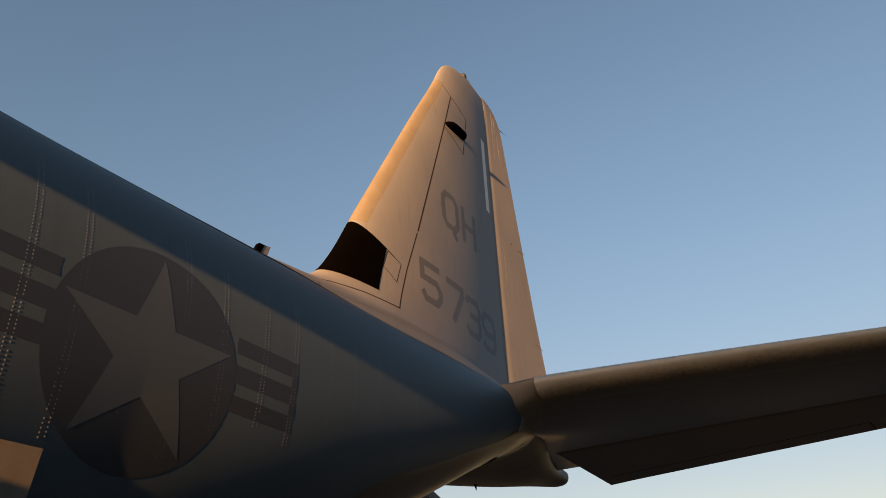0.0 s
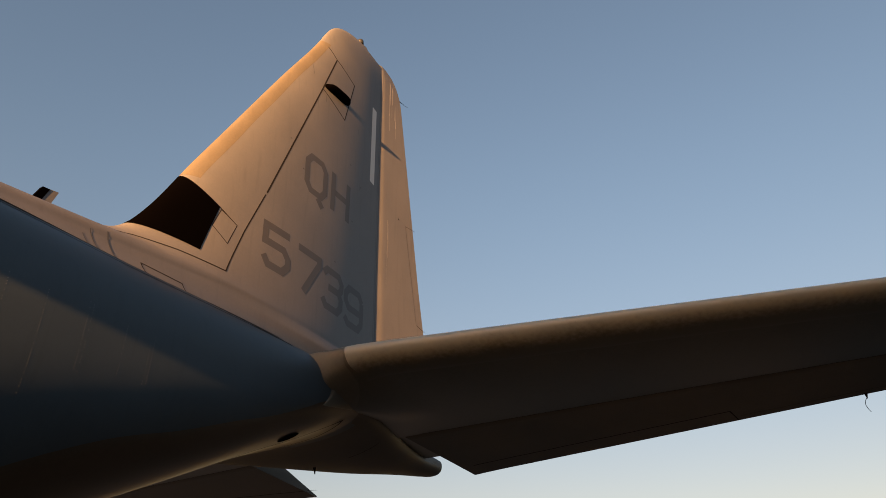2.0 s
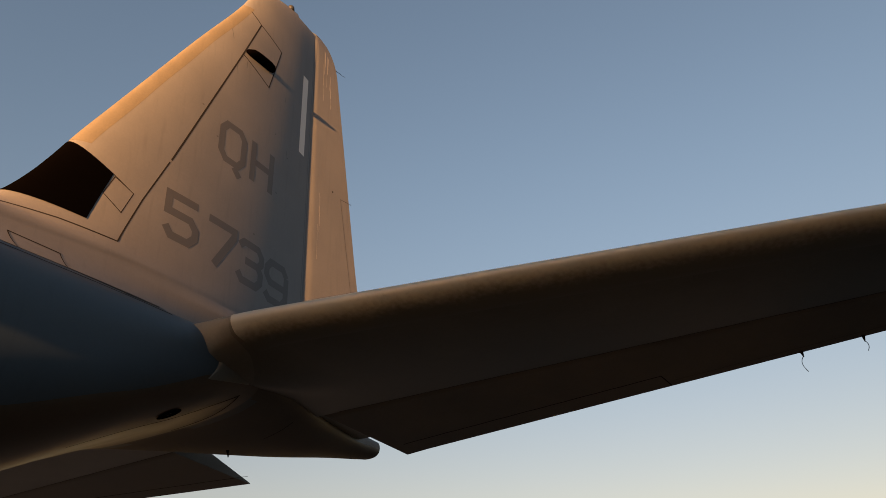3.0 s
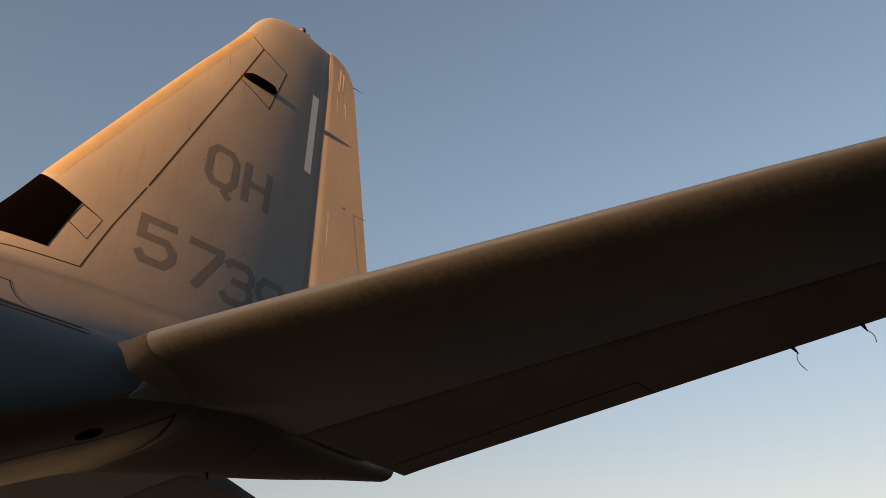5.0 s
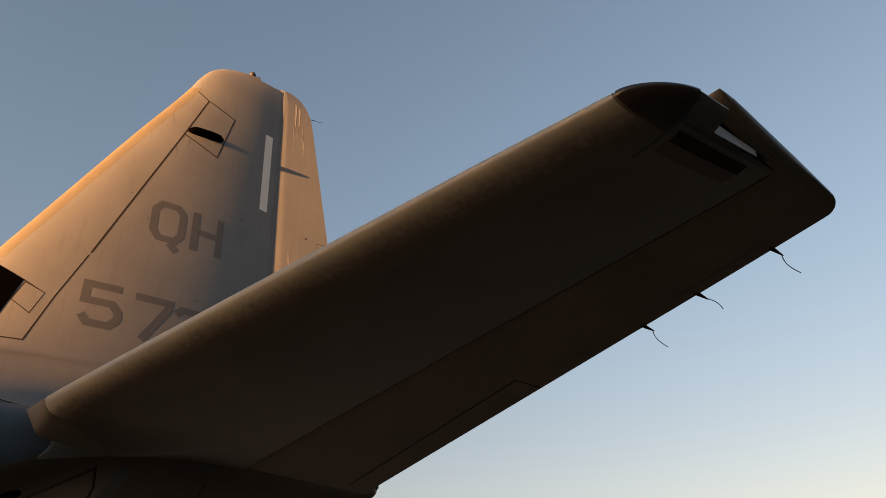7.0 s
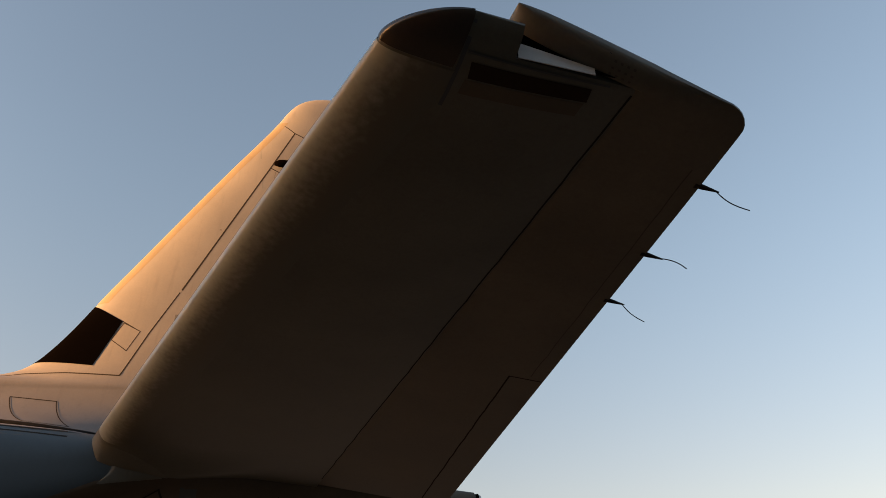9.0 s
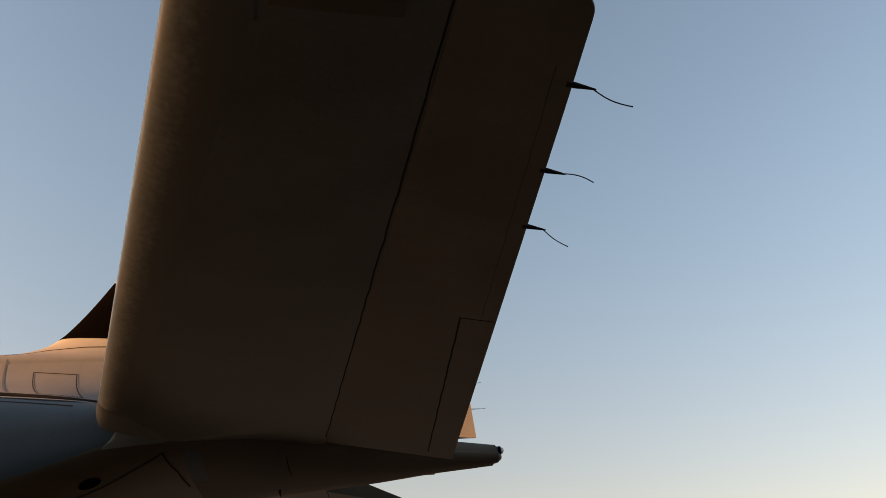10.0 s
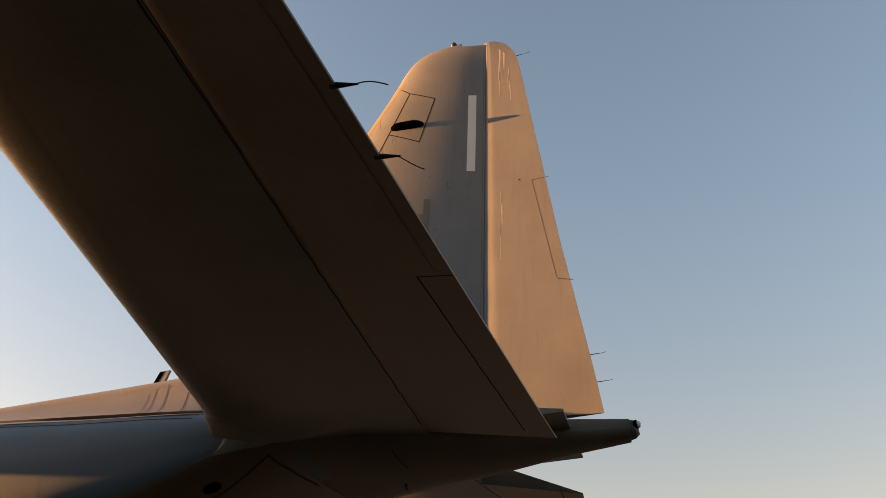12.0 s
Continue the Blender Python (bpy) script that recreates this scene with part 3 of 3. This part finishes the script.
def wick(tip, way, parent, length=0.42, bend=0.5, sag=0.10, stout=1.0):
    """A static wick: a small wedge on the trailing edge and a bent wire."""
    tip, way = Vector(tip), Vector(way).normalized()
    down = Vector((0, 0, -1))
    b = part("static_wick", tube_bm([tip - 0.03 * way, tip + 0.02 * way, tip + 0.12 * way], [0.018 * stout, 0.015 * stout, 0.004], 8), SEAM, parent, "black static wick with a bent wire")
    pts = [tip + way * (0.10 + (length - 0.10) * u) + down * sag * (u ** 1.5) + Vector((0, bend * 0.1 * math.sin(3 * u), 0)) for u in np.linspace(0, 1, 9)]
    part("wire", tube_bm(pts, 0.0034, 5), SEAM, b)


for zz, ln in ((5.35, 0.10), (5.72, 0.10), (11.25, 0.14)):
    e = rud_te(zz)
    wick(swing((e, 0, zz)), (1, -0.1, 0.05), rudder, ln + 0.1, 0.1, -0.01, 0.4)

# ---- details of the tailplanes ----
def ragged(p, q, n, amp):
    """Points from p to q that wander a little."""
    return [(p[0] + (q[0] - p[0]) * k / n + random.uniform(-amp, amp) * (0 < k < n), p[1] + (q[1] - p[1]) * k / n) for k in range(n + 1)]


for s, elev in ((-1, elev_port), (1, elev_star)):
    es = lambda x, y, off=0.0, s=s: elevator_skin(x, y, off, s)
    te = lambda y: st_hinge(y) + el_chord(y)
    line_on("tab_seam", [(te(4.80) - 0.01, 4.80)] + ragged((te(4.80) - 0.28, 4.77), (te(1.3) - 0.30, 1.30), 24, 0.004), es, elev, 0.014)
    line_on("edge_seam", ragged((te(4.85) - 0.12, 4.85), (te(7.5) - 0.10, 7.5), 20, 0.004), es, elev, 0.008, 0.003, FAINT)
    for y, ln, bd, sg in ((6.128, 0.26, 0.35, 0.09), (6.693, 0.28, -0.2, 0.02), (7.385, 0.30, 0.3, 0.06)):
        p = droop((te(y), s * y, SZ))
        wick(p, (math.cos(DROOP), 0, -math.sin(DROOP) * 0.6), elev, ln, bd, sg)
    line_on("panel_seam", ragged((st_hinge(1.28) - 0.042, 1.28), (st_hinge(7.8) - 0.042, 7.8), 46, 0.005), lambda x, y, off=0.0, s=s: stab_under(x, y, off, s), stab_port if s < 0 else stab_star, 0.012)

su = stab_under
decal("drain_slot", [((2.18, 7.70), (2.79, 7.71), (2.78, 7.795), (2.17, 7.795))], su, 0.003, paint("slot_shadow_brown", (0.034, 0.021, 0.014), 0.8, vary=0.2, gloss=0.1), stab_port, "dark rectangular slot near the tip")
decal("stain", [((2.16, 7.60), (2.77, 7.61), (2.78, 7.70), (2.17, 7.69))], su, 0.002, paint("brown_stain", (0.088, 0.072, 0.048), 0.5, vary=0.3), stab_port)
line_on("panel_seam", [(2.10, 7.50), (2.11, 7.60), (2.13, 7.98)], su, stab_port, 0.02, 0.003, LIGHT_MARK)
line_on("panel_seam", [(2.14, 7.84), (2.86, 7.83)], su, stab_port, 0.012, 0.003, LIGHT_MARK)
# rivet lines on the horn of the elevator
line_on("panel_seam", [(2.80, 7.89), (2.81, 7.99)], elevator_skin, elev_port, 0.012, 0.002, LIGHT_MARK)
for y0 in (7.905, 7.935, 7.965):
    for k in range(4):
        x = 2.84 + 0.035 * k
        decal("rivet_mark", [((x, y0), (x + 0.014, y0), (x + 0.014, y0 + 0.010), (x, y0 + 0.010))], elevator_skin, 0.0015, FAINT, elev_port)
# glossy dark fairing over the rounded corner of the tip
gv, gf = [], []
ny_, nx_ = 16, 18
for i in range(ny_ + 1):
    y = 7.735 + (8.0 - 7.735) * math.sin(math.pi / 2 * i / ny_)
    le = st_le(y)
    for j in range(2 * nx_ + 1):
        u = abs(j - nx_) / nx_
        x = le + max(0.0, 2.095 + 0.03 * (y - 7.73) / 0.27 - le) * (1 - math.cos(math.pi / 2 * u))
        k = 1 if j < nx_ else -1
        gv.append((x - (0.005 if u < 0.2 else 0), -y - 0.004, st_top(x, y) + 0.005 if k > 0 else st_mid(x, y) - st_half(x, y) - 0.005))
fix_normals(obj("tip_fairing", gv, grid_faces(ny_ + 1, 2 * nx_ + 1), RADOME, stab_port, "glossy dark brown fairing on the tip corner"))
# leading edges of the tailplane: sky glow painted pale at the front, with chips


def worn_lit_edge(name, pale, paint_tone):
    """Sky glow as a pale tone at the front edge (U = 0) that breaks up into paint (U = 1)."""
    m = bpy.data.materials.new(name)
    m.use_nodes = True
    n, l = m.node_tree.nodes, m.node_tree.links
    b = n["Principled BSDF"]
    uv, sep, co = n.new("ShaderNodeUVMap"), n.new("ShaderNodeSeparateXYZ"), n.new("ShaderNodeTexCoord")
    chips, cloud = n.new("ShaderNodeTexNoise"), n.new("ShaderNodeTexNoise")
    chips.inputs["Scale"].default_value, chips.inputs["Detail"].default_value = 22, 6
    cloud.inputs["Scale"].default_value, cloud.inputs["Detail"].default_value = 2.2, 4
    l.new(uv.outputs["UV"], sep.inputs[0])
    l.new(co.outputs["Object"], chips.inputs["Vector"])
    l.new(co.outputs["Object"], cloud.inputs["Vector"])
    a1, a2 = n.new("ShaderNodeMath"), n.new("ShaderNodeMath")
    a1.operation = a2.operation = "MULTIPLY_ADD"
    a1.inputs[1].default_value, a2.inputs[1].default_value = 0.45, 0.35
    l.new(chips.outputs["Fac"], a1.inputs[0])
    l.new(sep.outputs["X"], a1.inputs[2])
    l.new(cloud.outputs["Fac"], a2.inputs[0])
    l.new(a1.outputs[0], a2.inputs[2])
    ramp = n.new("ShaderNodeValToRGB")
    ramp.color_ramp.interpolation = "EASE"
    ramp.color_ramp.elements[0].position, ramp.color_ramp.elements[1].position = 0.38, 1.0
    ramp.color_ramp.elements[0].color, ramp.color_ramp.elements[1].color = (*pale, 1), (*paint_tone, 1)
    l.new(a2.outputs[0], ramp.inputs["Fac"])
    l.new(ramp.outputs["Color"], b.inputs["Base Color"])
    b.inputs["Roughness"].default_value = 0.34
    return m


SHEATH = worn_lit_edge("worn_lit_edge_paint", (0.35, 0.375, 0.335), (0.104, 0.107, 0.088))
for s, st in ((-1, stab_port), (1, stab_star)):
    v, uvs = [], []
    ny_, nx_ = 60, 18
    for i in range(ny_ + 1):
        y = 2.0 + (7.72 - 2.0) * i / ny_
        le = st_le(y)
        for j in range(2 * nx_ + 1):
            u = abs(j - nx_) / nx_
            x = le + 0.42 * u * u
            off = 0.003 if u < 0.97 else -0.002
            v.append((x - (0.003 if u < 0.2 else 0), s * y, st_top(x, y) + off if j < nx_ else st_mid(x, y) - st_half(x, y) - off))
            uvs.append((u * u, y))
    ob = obj("leading_edge", v, grid_faces(ny_ + 1, 2 * nx_ + 1), SHEATH, st, "pale chipped leading edge with sky glow put into its paint")
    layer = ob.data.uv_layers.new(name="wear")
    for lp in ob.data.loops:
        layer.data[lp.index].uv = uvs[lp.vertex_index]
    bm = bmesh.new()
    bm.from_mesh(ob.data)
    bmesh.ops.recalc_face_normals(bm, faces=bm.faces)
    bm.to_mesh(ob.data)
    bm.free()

# white wall in the gap beside the elevator horn, and a black plate for its shade
for name, x0, x1, z0, top0, top1, y, mat, lab in (("gap_wall", 2.37, 2.76, SZ - 0.06, 0.10, 0.045, 7.878, WHITE, "white painted wall inside the horn gap"),
                                                  ("gap_shade", 2.368, 2.93, SZ - 0.04, 0.19, 0.17, 7.873, BLACK, "black plate standing in for the shade inside the horn gap")):
    bm = bmesh.new()
    face = [bm.verts.new(q) for q in ((x0, -y, z0), (x1, -y, z0), (x1, -y, z0 + top1), (x0, -y, z0 + top0))]
    back = [bm.verts.new((q.co.x, q.co.y + 0.004, q.co.z)) for q in face]
    bm.faces.new(face)
    bm.faces.new(back[::-1])
    for k in range(4):
        bm.faces.new((face[k], back[k], back[(k + 1) % 4], face[(k + 1) % 4]))
    bmesh.ops.recalc_face_normals(bm, faces=bm.faces)
    part(name, bm, mat, stab_port, lab)

# ---- details of the fuselage ----
CX, CZ, CR = -4.60, 3.47, 0.60
disc = []
for k in range(48):
    a0, a1 = 2 * math.pi * k / 48, 2 * math.pi * (k + 1) / 48
    for r0, r1 in ((0.0001, 0.2), (0.2, 0.4), (0.4, CR)):
        disc.append(((CX + r0 * math.cos(a0), CZ + r0 * math.sin(a0)), (CX + r1 * math.cos(a0), CZ + r1 * math.sin(a0)),
                     (CX + r1 * math.cos(a1), CZ + r1 * math.sin(a1)), (CX + r0 * math.cos(a1), CZ + r0 * math.sin(a1))))
decal("insignia_disc", disc, side, 0.0010, DARK_MARK, fuselage, "dull dark disc of a faded insignia", 0.04)
star = []
for k in range(5):
    a = math.pi / 2 + 2 * math.pi * k / 5
    r2 = 0.57 * 0.382
    for sg in (1, -1):
        p0, p1, p2 = (CX, CZ), (CX + 0.57 * math.cos(a), CZ + 0.57 * math.sin(a)), (CX + r2 * math.cos(a + sg * math.pi / 5), CZ + r2 * math.sin(a + sg * math.pi / 5))
        m01, m12 = [((p0[i] + p1[i]) / 2) for i in (0, 1)], [((p1[i] + p2[i]) / 2) for i in (0, 1)]
        star += [(p0, m01, m12, p2), (m01, p1, p1, m12)]
decal("insignia_star", star, side, 0.0015, LIGHT_MARK, fuselage, "pale grey star of a faded insignia", 0.04)
for sg in (-1, 1):
    x0, x1 = CX + sg * 0.585, CX + sg * 1.13
    for zc_, hh, mt, of in ((3.73, 0.10, DARK_MARK, 0.0010), (3.555, 0.11, DARK_MARK, 0.0010), (3.38, 0.10, DARK_MARK, 0.0010)):
        decal("insignia_bar", [((x0, zc_ - hh / 2), (x1, zc_ - hh / 2), (x1, zc_ + hh / 2), (x0, zc_ + hh / 2))], side, of, mt, fuselage)
    decal("insignia_bar", [((x1 - 0.05, 3.433), (x1, 3.433), (x1, 3.497), (x1 - 0.05, 3.497))], side, 0.0012, DARK_MARK, fuselage)
    decal("insignia_bar", [((x1 - 0.05, 3.613), (x1, 3.613), (x1, 3.677), (x1 - 0.05, 3.677))], side, 0.0012, DARK_MARK, fuselage)

# rows of raised rivets along the frames of the hull
rv_, rf_ = [], []


def stud(x, z, r):
    c = Vector(side(x, z, 0.0005))
    nrm = (Vector(side(x, z, 0.05)) - c).normalized()
    a = nrm.cross((1, 0, 0)).normalized()
    b_ = nrm.cross(a)
    k0 = len(rv_)
    for rr, hh in ((r, 0.0), (r * 0.6, r * 0.07)):
        for k in range(6):
            t = math.pi * k / 3
            rv_.append(c + rr * (math.cos(t) * a + math.sin(t) * b_) + hh * nrm)
    rf_.extend([(k0 + k, k0 + (k + 1) % 6, k0 + 6 + (k + 1) % 6, k0 + 6 + k) for k in range(6)] + [tuple(k0 + 6 + k for k in range(6))])


for x0, rows, z0, z1 in ((-6.1, 2, 2.6, 4.4), (-5.75, 1, 2.8, 4.4), (-5.34, 2, 2.9, 4.3), (-5.06, 2, 2.95, 4.3), (-4.72, 1, 3.15, 3.85), (-4.41, 2, 3.0, 4.3), (-4.12, 2, 3.2, 4.2),
                         (-3.78, 2, 3.3, 4.2), (-3.50, 2, 3.25, 4.2), (-3.13, 1, 3.4, 4.15), (-2.86, 1, 3.4, 4.1), (-2.54, 2, 3.65, 4.15), (-2.235, 1, 3.7, 4.1), (-2.0, 2, 3.72, 4.1)):
    for r in range(rows):
        z = z0
        while z < z1:
            if random.random() < (0.94 if x0 < -3.3 else 0.7):
                stud(x0 - 0.04 * (z - 3.6) * (x0 < -3.9) + 0.030 * (r - (rows - 1) / 2), z + 0.010 * (r % 2), random.uniform(0.0048, 0.0060) if x0 < -3.3 else 0.0042)
            z += 0.0205
# heads painted paler than the hull in place of the sun's glint
obj("rivets", rv_, rf_, paint("glint_rivet_heads", (0.11, 0.125, 0.13), 0.45, vary=0.3), fuselage, kind="stuff")


def under(x, y, off=0.0):
    """The hull's skin below, at x and distance y from the middle, port side."""
    w, zs = f_w(x), f_s(x)
    k = min(0.999, abs(y) / w)
    n = low_power(x)
    return (x, -abs(y), zs - (zs - f_b(x)) * (1 - k ** n) ** (1 / n) - off)


ov = [((0.0 + 0.02 * math.cos(a0), 1.43 + 0.02 * math.sin(a0)), (0.0 + 0.105 * math.cos(a0), 1.43 + 0.085 * math.sin(a0)),
       (0.0 + 0.105 * math.cos(a1), 1.43 + 0.085 * math.sin(a1)), (0.0 + 0.02 * math.cos(a1), 1.43 + 0.02 * math.sin(a1)))
      for a0, a1 in [(2 * math.pi * k / 20, 2 * math.pi * (k + 1) / 20) for k in range(20)]]
ov.append(((-0.02, 1.415), (0.02, 1.415), (0.02, 1.445), (-0.02, 1.445)))
decal("vent_hole", ov, under, 0.012, BLACK, fuselage, "round black vent hole")
line_on("panel_seam", [(-0.7, 1.15), (0.1, 1.28), (0.70, 1.50), (0.80, 1.05), (0.85, 0.4)], under, fuselage, 0.02, 0.011)
line_on("panel_seam", [(2.0, 1.0), (2.05, 0.5)], under, fuselage, 0.012, 0.011)

# lapped strip along the hull just under the fin fillet
for sgn in (-1, 1):
    v = []
    for x in np.linspace(-7.4, -0.5, 60):
        x = float(x)
        zt, zb = f_t(x) - 0.05, f_t(x) - 0.285 + 0.012 * (x + 2)
        for k in range(7):
            q = side(x, zb + (zt - zb) * k / 6, (-0.004, 0.012, 0.014, 0.014, 0.014, 0.012, -0.004)[k] * min(1.0, (-0.6 - x) / 0.8) - 0.004 * (x > -0.7))
            v.append((q[0], q[1] if sgn < 0 else -q[1], q[2]))
    fix_normals(obj("lap_strip", v, grid_faces(60, 7), HULL, fuselage))
line_on("panel_seam", [(float(x), f_t(float(x)) - 0.30 + 0.012 * (float(x) + 2)) for x in np.linspace(-7.4, -0.3, 40)], side, fuselage, 0.022, 0.002)

# pale fairing skirt that closes the rounded end of the flank under the tailplane
v = []
for z in np.linspace(4.22, 4.66, 23):
    z = float(z)
    x0 = 0.21 - 2.6 * (z - 4.42) ** 2
    x1 = max(x0 + 0.02, 0.74 if z > 4.36 else 0.14 + 0.60 * (z - 4.22) / 0.14)
    for k in range(17):
        x = x0 + (x1 - x0) * k / 16
        v.append(side(x, min(z, f_s(x) + 0.2), 0.011 if 0 < k < 16 else -0.002))
# same pale tone, with the light put into the paint
for sgn in (1, -1):
    fix_normals(obj("fairing_skirt", [(x, y * sgn, z) for x, y, z in v], grid_faces(23, 17), FILLET, fuselage, "fairing skirt under the tailplane root, pale with forward light in its paint"))

# faint stencil bars on the flank
for k, (x0, x1, z0) in enumerate(((-1.35, -1.22, 4.66), (-1.19, -1.10, 4.66), (-1.02, -0.86, 4.65), (-0.82, -0.70, 4.65))):
    decal("stencil_bar", [((x0, z0), (x1, z0), (x1, z0 + 0.06), (x0, z0 + 0.06))], side, 0.0012, SERIAL, fuselage)

# blade aerial on the crown
av = [(-2.31, -0.03, 5.68), (-2.13, -0.03, 5.68), (-2.13, 0.03, 5.68), (-2.31, 0.03, 5.68), (-2.17, -0.022, 6.03), (-2.02, -0.022, 6.05), (-2.02, 0.022, 6.05), (-2.17, 0.022, 6.03)]
aerial = obj("blade_aerial", av, [(0, 3, 2, 1), (4, 5, 6, 7), (0, 1, 5, 4), (1, 2, 6, 5), (2, 3, 7, 6), (3, 0, 4, 7)], GREY, fuselage, "short swept blade aerial", smooth=False)
fix_normals(aerial)
dv = [(-2.325, -0.033, 5.68), (-2.24, -0.033, 5.68), (-2.24, 0.033, 5.68), (-2.325, 0.033, 5.68), (-2.185, -0.026, 6.028), (-2.11, -0.026, 6.035), (-2.11, 0.026, 6.035), (-2.185, 0.026, 6.028)]
fix_normals(obj("erosion_strip", dv, [(0, 3, 2, 1), (4, 5, 6, 7), (0, 1, 5, 4), (1, 2, 6, 5), (2, 3, 7, 6), (3, 0, 4, 7)], BLACK, aerial, smooth=False))

# tail cone end: a chamfered dark cap with its lamp
cone = part("tail_cone_end", tube_bm([(4.55, 0, 4.79), (4.66, 0, 4.80), (4.74, 0, 4.815), (4.79, 0, 4.83), (4.795, 0, 4.83)], [0.135, 0.13, 0.115, 0.085, 0.05], 24), DARK_MARK, fuselage, "dark chamfered end cap of the tail cone")
lamp = part("lamp", tube_bm([(4.75, -0.055, 4.845), (4.80, -0.06, 4.85), (4.825, -0.06, 4.85), (4.835, -0.06, 4.85)], [0.048, 0.046, 0.036, 0.012], 14), WHITE, cone, "small pale tail lamp")
part("lamp_ring", tube_bm([(4.755, -0.055, 4.845), (4.795, -0.06, 4.85)], [0.06, 0.06], 14), BLACK, lamp)
part("drain_nozzle", tube_bm([(4.74, -0.02, 4.74), (4.775, -0.02, 4.735)], [0.028, 0.022], 10), WHITE, cone, "short white nozzle")
part("drain_mast", tube_bm([(1.9, -0.1, 4.22), (1.92, -0.1, 4.14)], [0.02, 0.006], 6), SEAM, fuselage)

# air deflector, swung out ahead of the side door
dv = []
for x, x2, y in ((-6.3, -6.3, -2.22), (-5.19, -5.10, -2.19)):
    for xx, z in ((x, 1.9), (x2, 2.86)):
        dv += [(xx, y, z), (xx + 0.01, y + 0.04, z)]
fix_normals(obj("air_deflector", dv, [(0, 2, 6, 4), (1, 5, 7, 3), (0, 1, 3, 2), (4, 6, 7, 5), (0, 4, 5, 1), (2, 3, 7, 6)], OCHRE, fuselage, "grey air deflector panel swung out from the flank", smooth=False))

# wing, out of sight ahead, whose shade falls along the flank
wv = []
for y in np.linspace(-20, 20, 61):
    k = 1 - 0.5 * max(0, (abs(y) - 12) / 8)
    top = 0.44 + 0.56 * min(1.0, max(0.0, (abs(y) - 2.7) / 0.7)) - 0.16 * min(1.0, max(0.0, (abs(y) - 9.0) / 0.6))
    for x, sg in airfoil_loop(-15.4, -10.6, 14):
        xc = (x + 15.4) / 4.8
        wv.append((-13 + (x + 13) * k, y, 5.0 - 0.06 * xc + (top if sg > 0 else -1) * k * 4.8 * naca(0.215, xc) + 0.012 * max(0.0, abs(y) - 3)))
n = len(airfoil_loop(0, 1, 14))
wf = grid_faces(61, n, True) + [tuple(range(n)), tuple(60 * n + j for j in range(n))]
wing = fix_normals(obj("wing", wv, wf, GREY, plane, "straight grey high-mounted wing"))


# unseen wheel fairings ahead of the doors, built tall to shade the lower flanks
for s in (-1, 1):
    v = []
    for i in range(29):
        u = i / 28
        k = math.sqrt(max(0.0, 1 - abs(2 * u - 1) ** 3.5))
        for j in range(24):
            a = 2 * math.pi * j / 24
            c_, s_ = math.cos(a), math.sin(a)
            v.append((-15.6 + 8.2 * u, s * (2.0 + 0.85 * k * math.copysign(abs(c_) ** 0.5, c_)), 1.95 + 1.13 * k * math.copysign(abs(s_) ** 0.5, s_)))
    fix_normals(obj("wheel_fairing", v, grid_faces(29, 24, True), GREY, fuselage, "bulged unseen fairing over the main wheels, made tall to shade the flank"))


def wheel(x, y, r, w):
    bm = bmesh.new()
    bmesh.ops.create_cone(bm, cap_ends=True, segments=32, radius1=r, radius2=r, depth=w, matrix=pose(x, y, r, 90, 0, 0))
    bmesh.ops.bevel(bm, geom=[e for e in bm.edges if len(e.link_faces) == 2 and abs(e.calc_face_angle(0)) > 1], offset=w * 0.3, segments=4, affect="EDGES")
    tyre = part("wheel", bm, TYRE, plane, "black aircraft tyre on the apron")
    part("rim", tube_bm([(x, y - w * 0.52, r), (x, y + w * 0.52, r)], r * 0.45, 20), METAL, tyre)
    part("strut", tube_bm([(x, y * 0.8, r), (x, y * 0.8, 1.6)], 0.09, 12), METAL, tyre)


for wx, wy, wr in ((-12.9, -1.75, 0.7), (-11.3, -1.75, 0.7), (-12.9, 1.75, 0.7), (-11.3, 1.75, 0.7), (-19.4, -0.3, 0.45), (-19.4, 0.3, 0.45)):
    wheel(wx, wy, wr, 0.42)
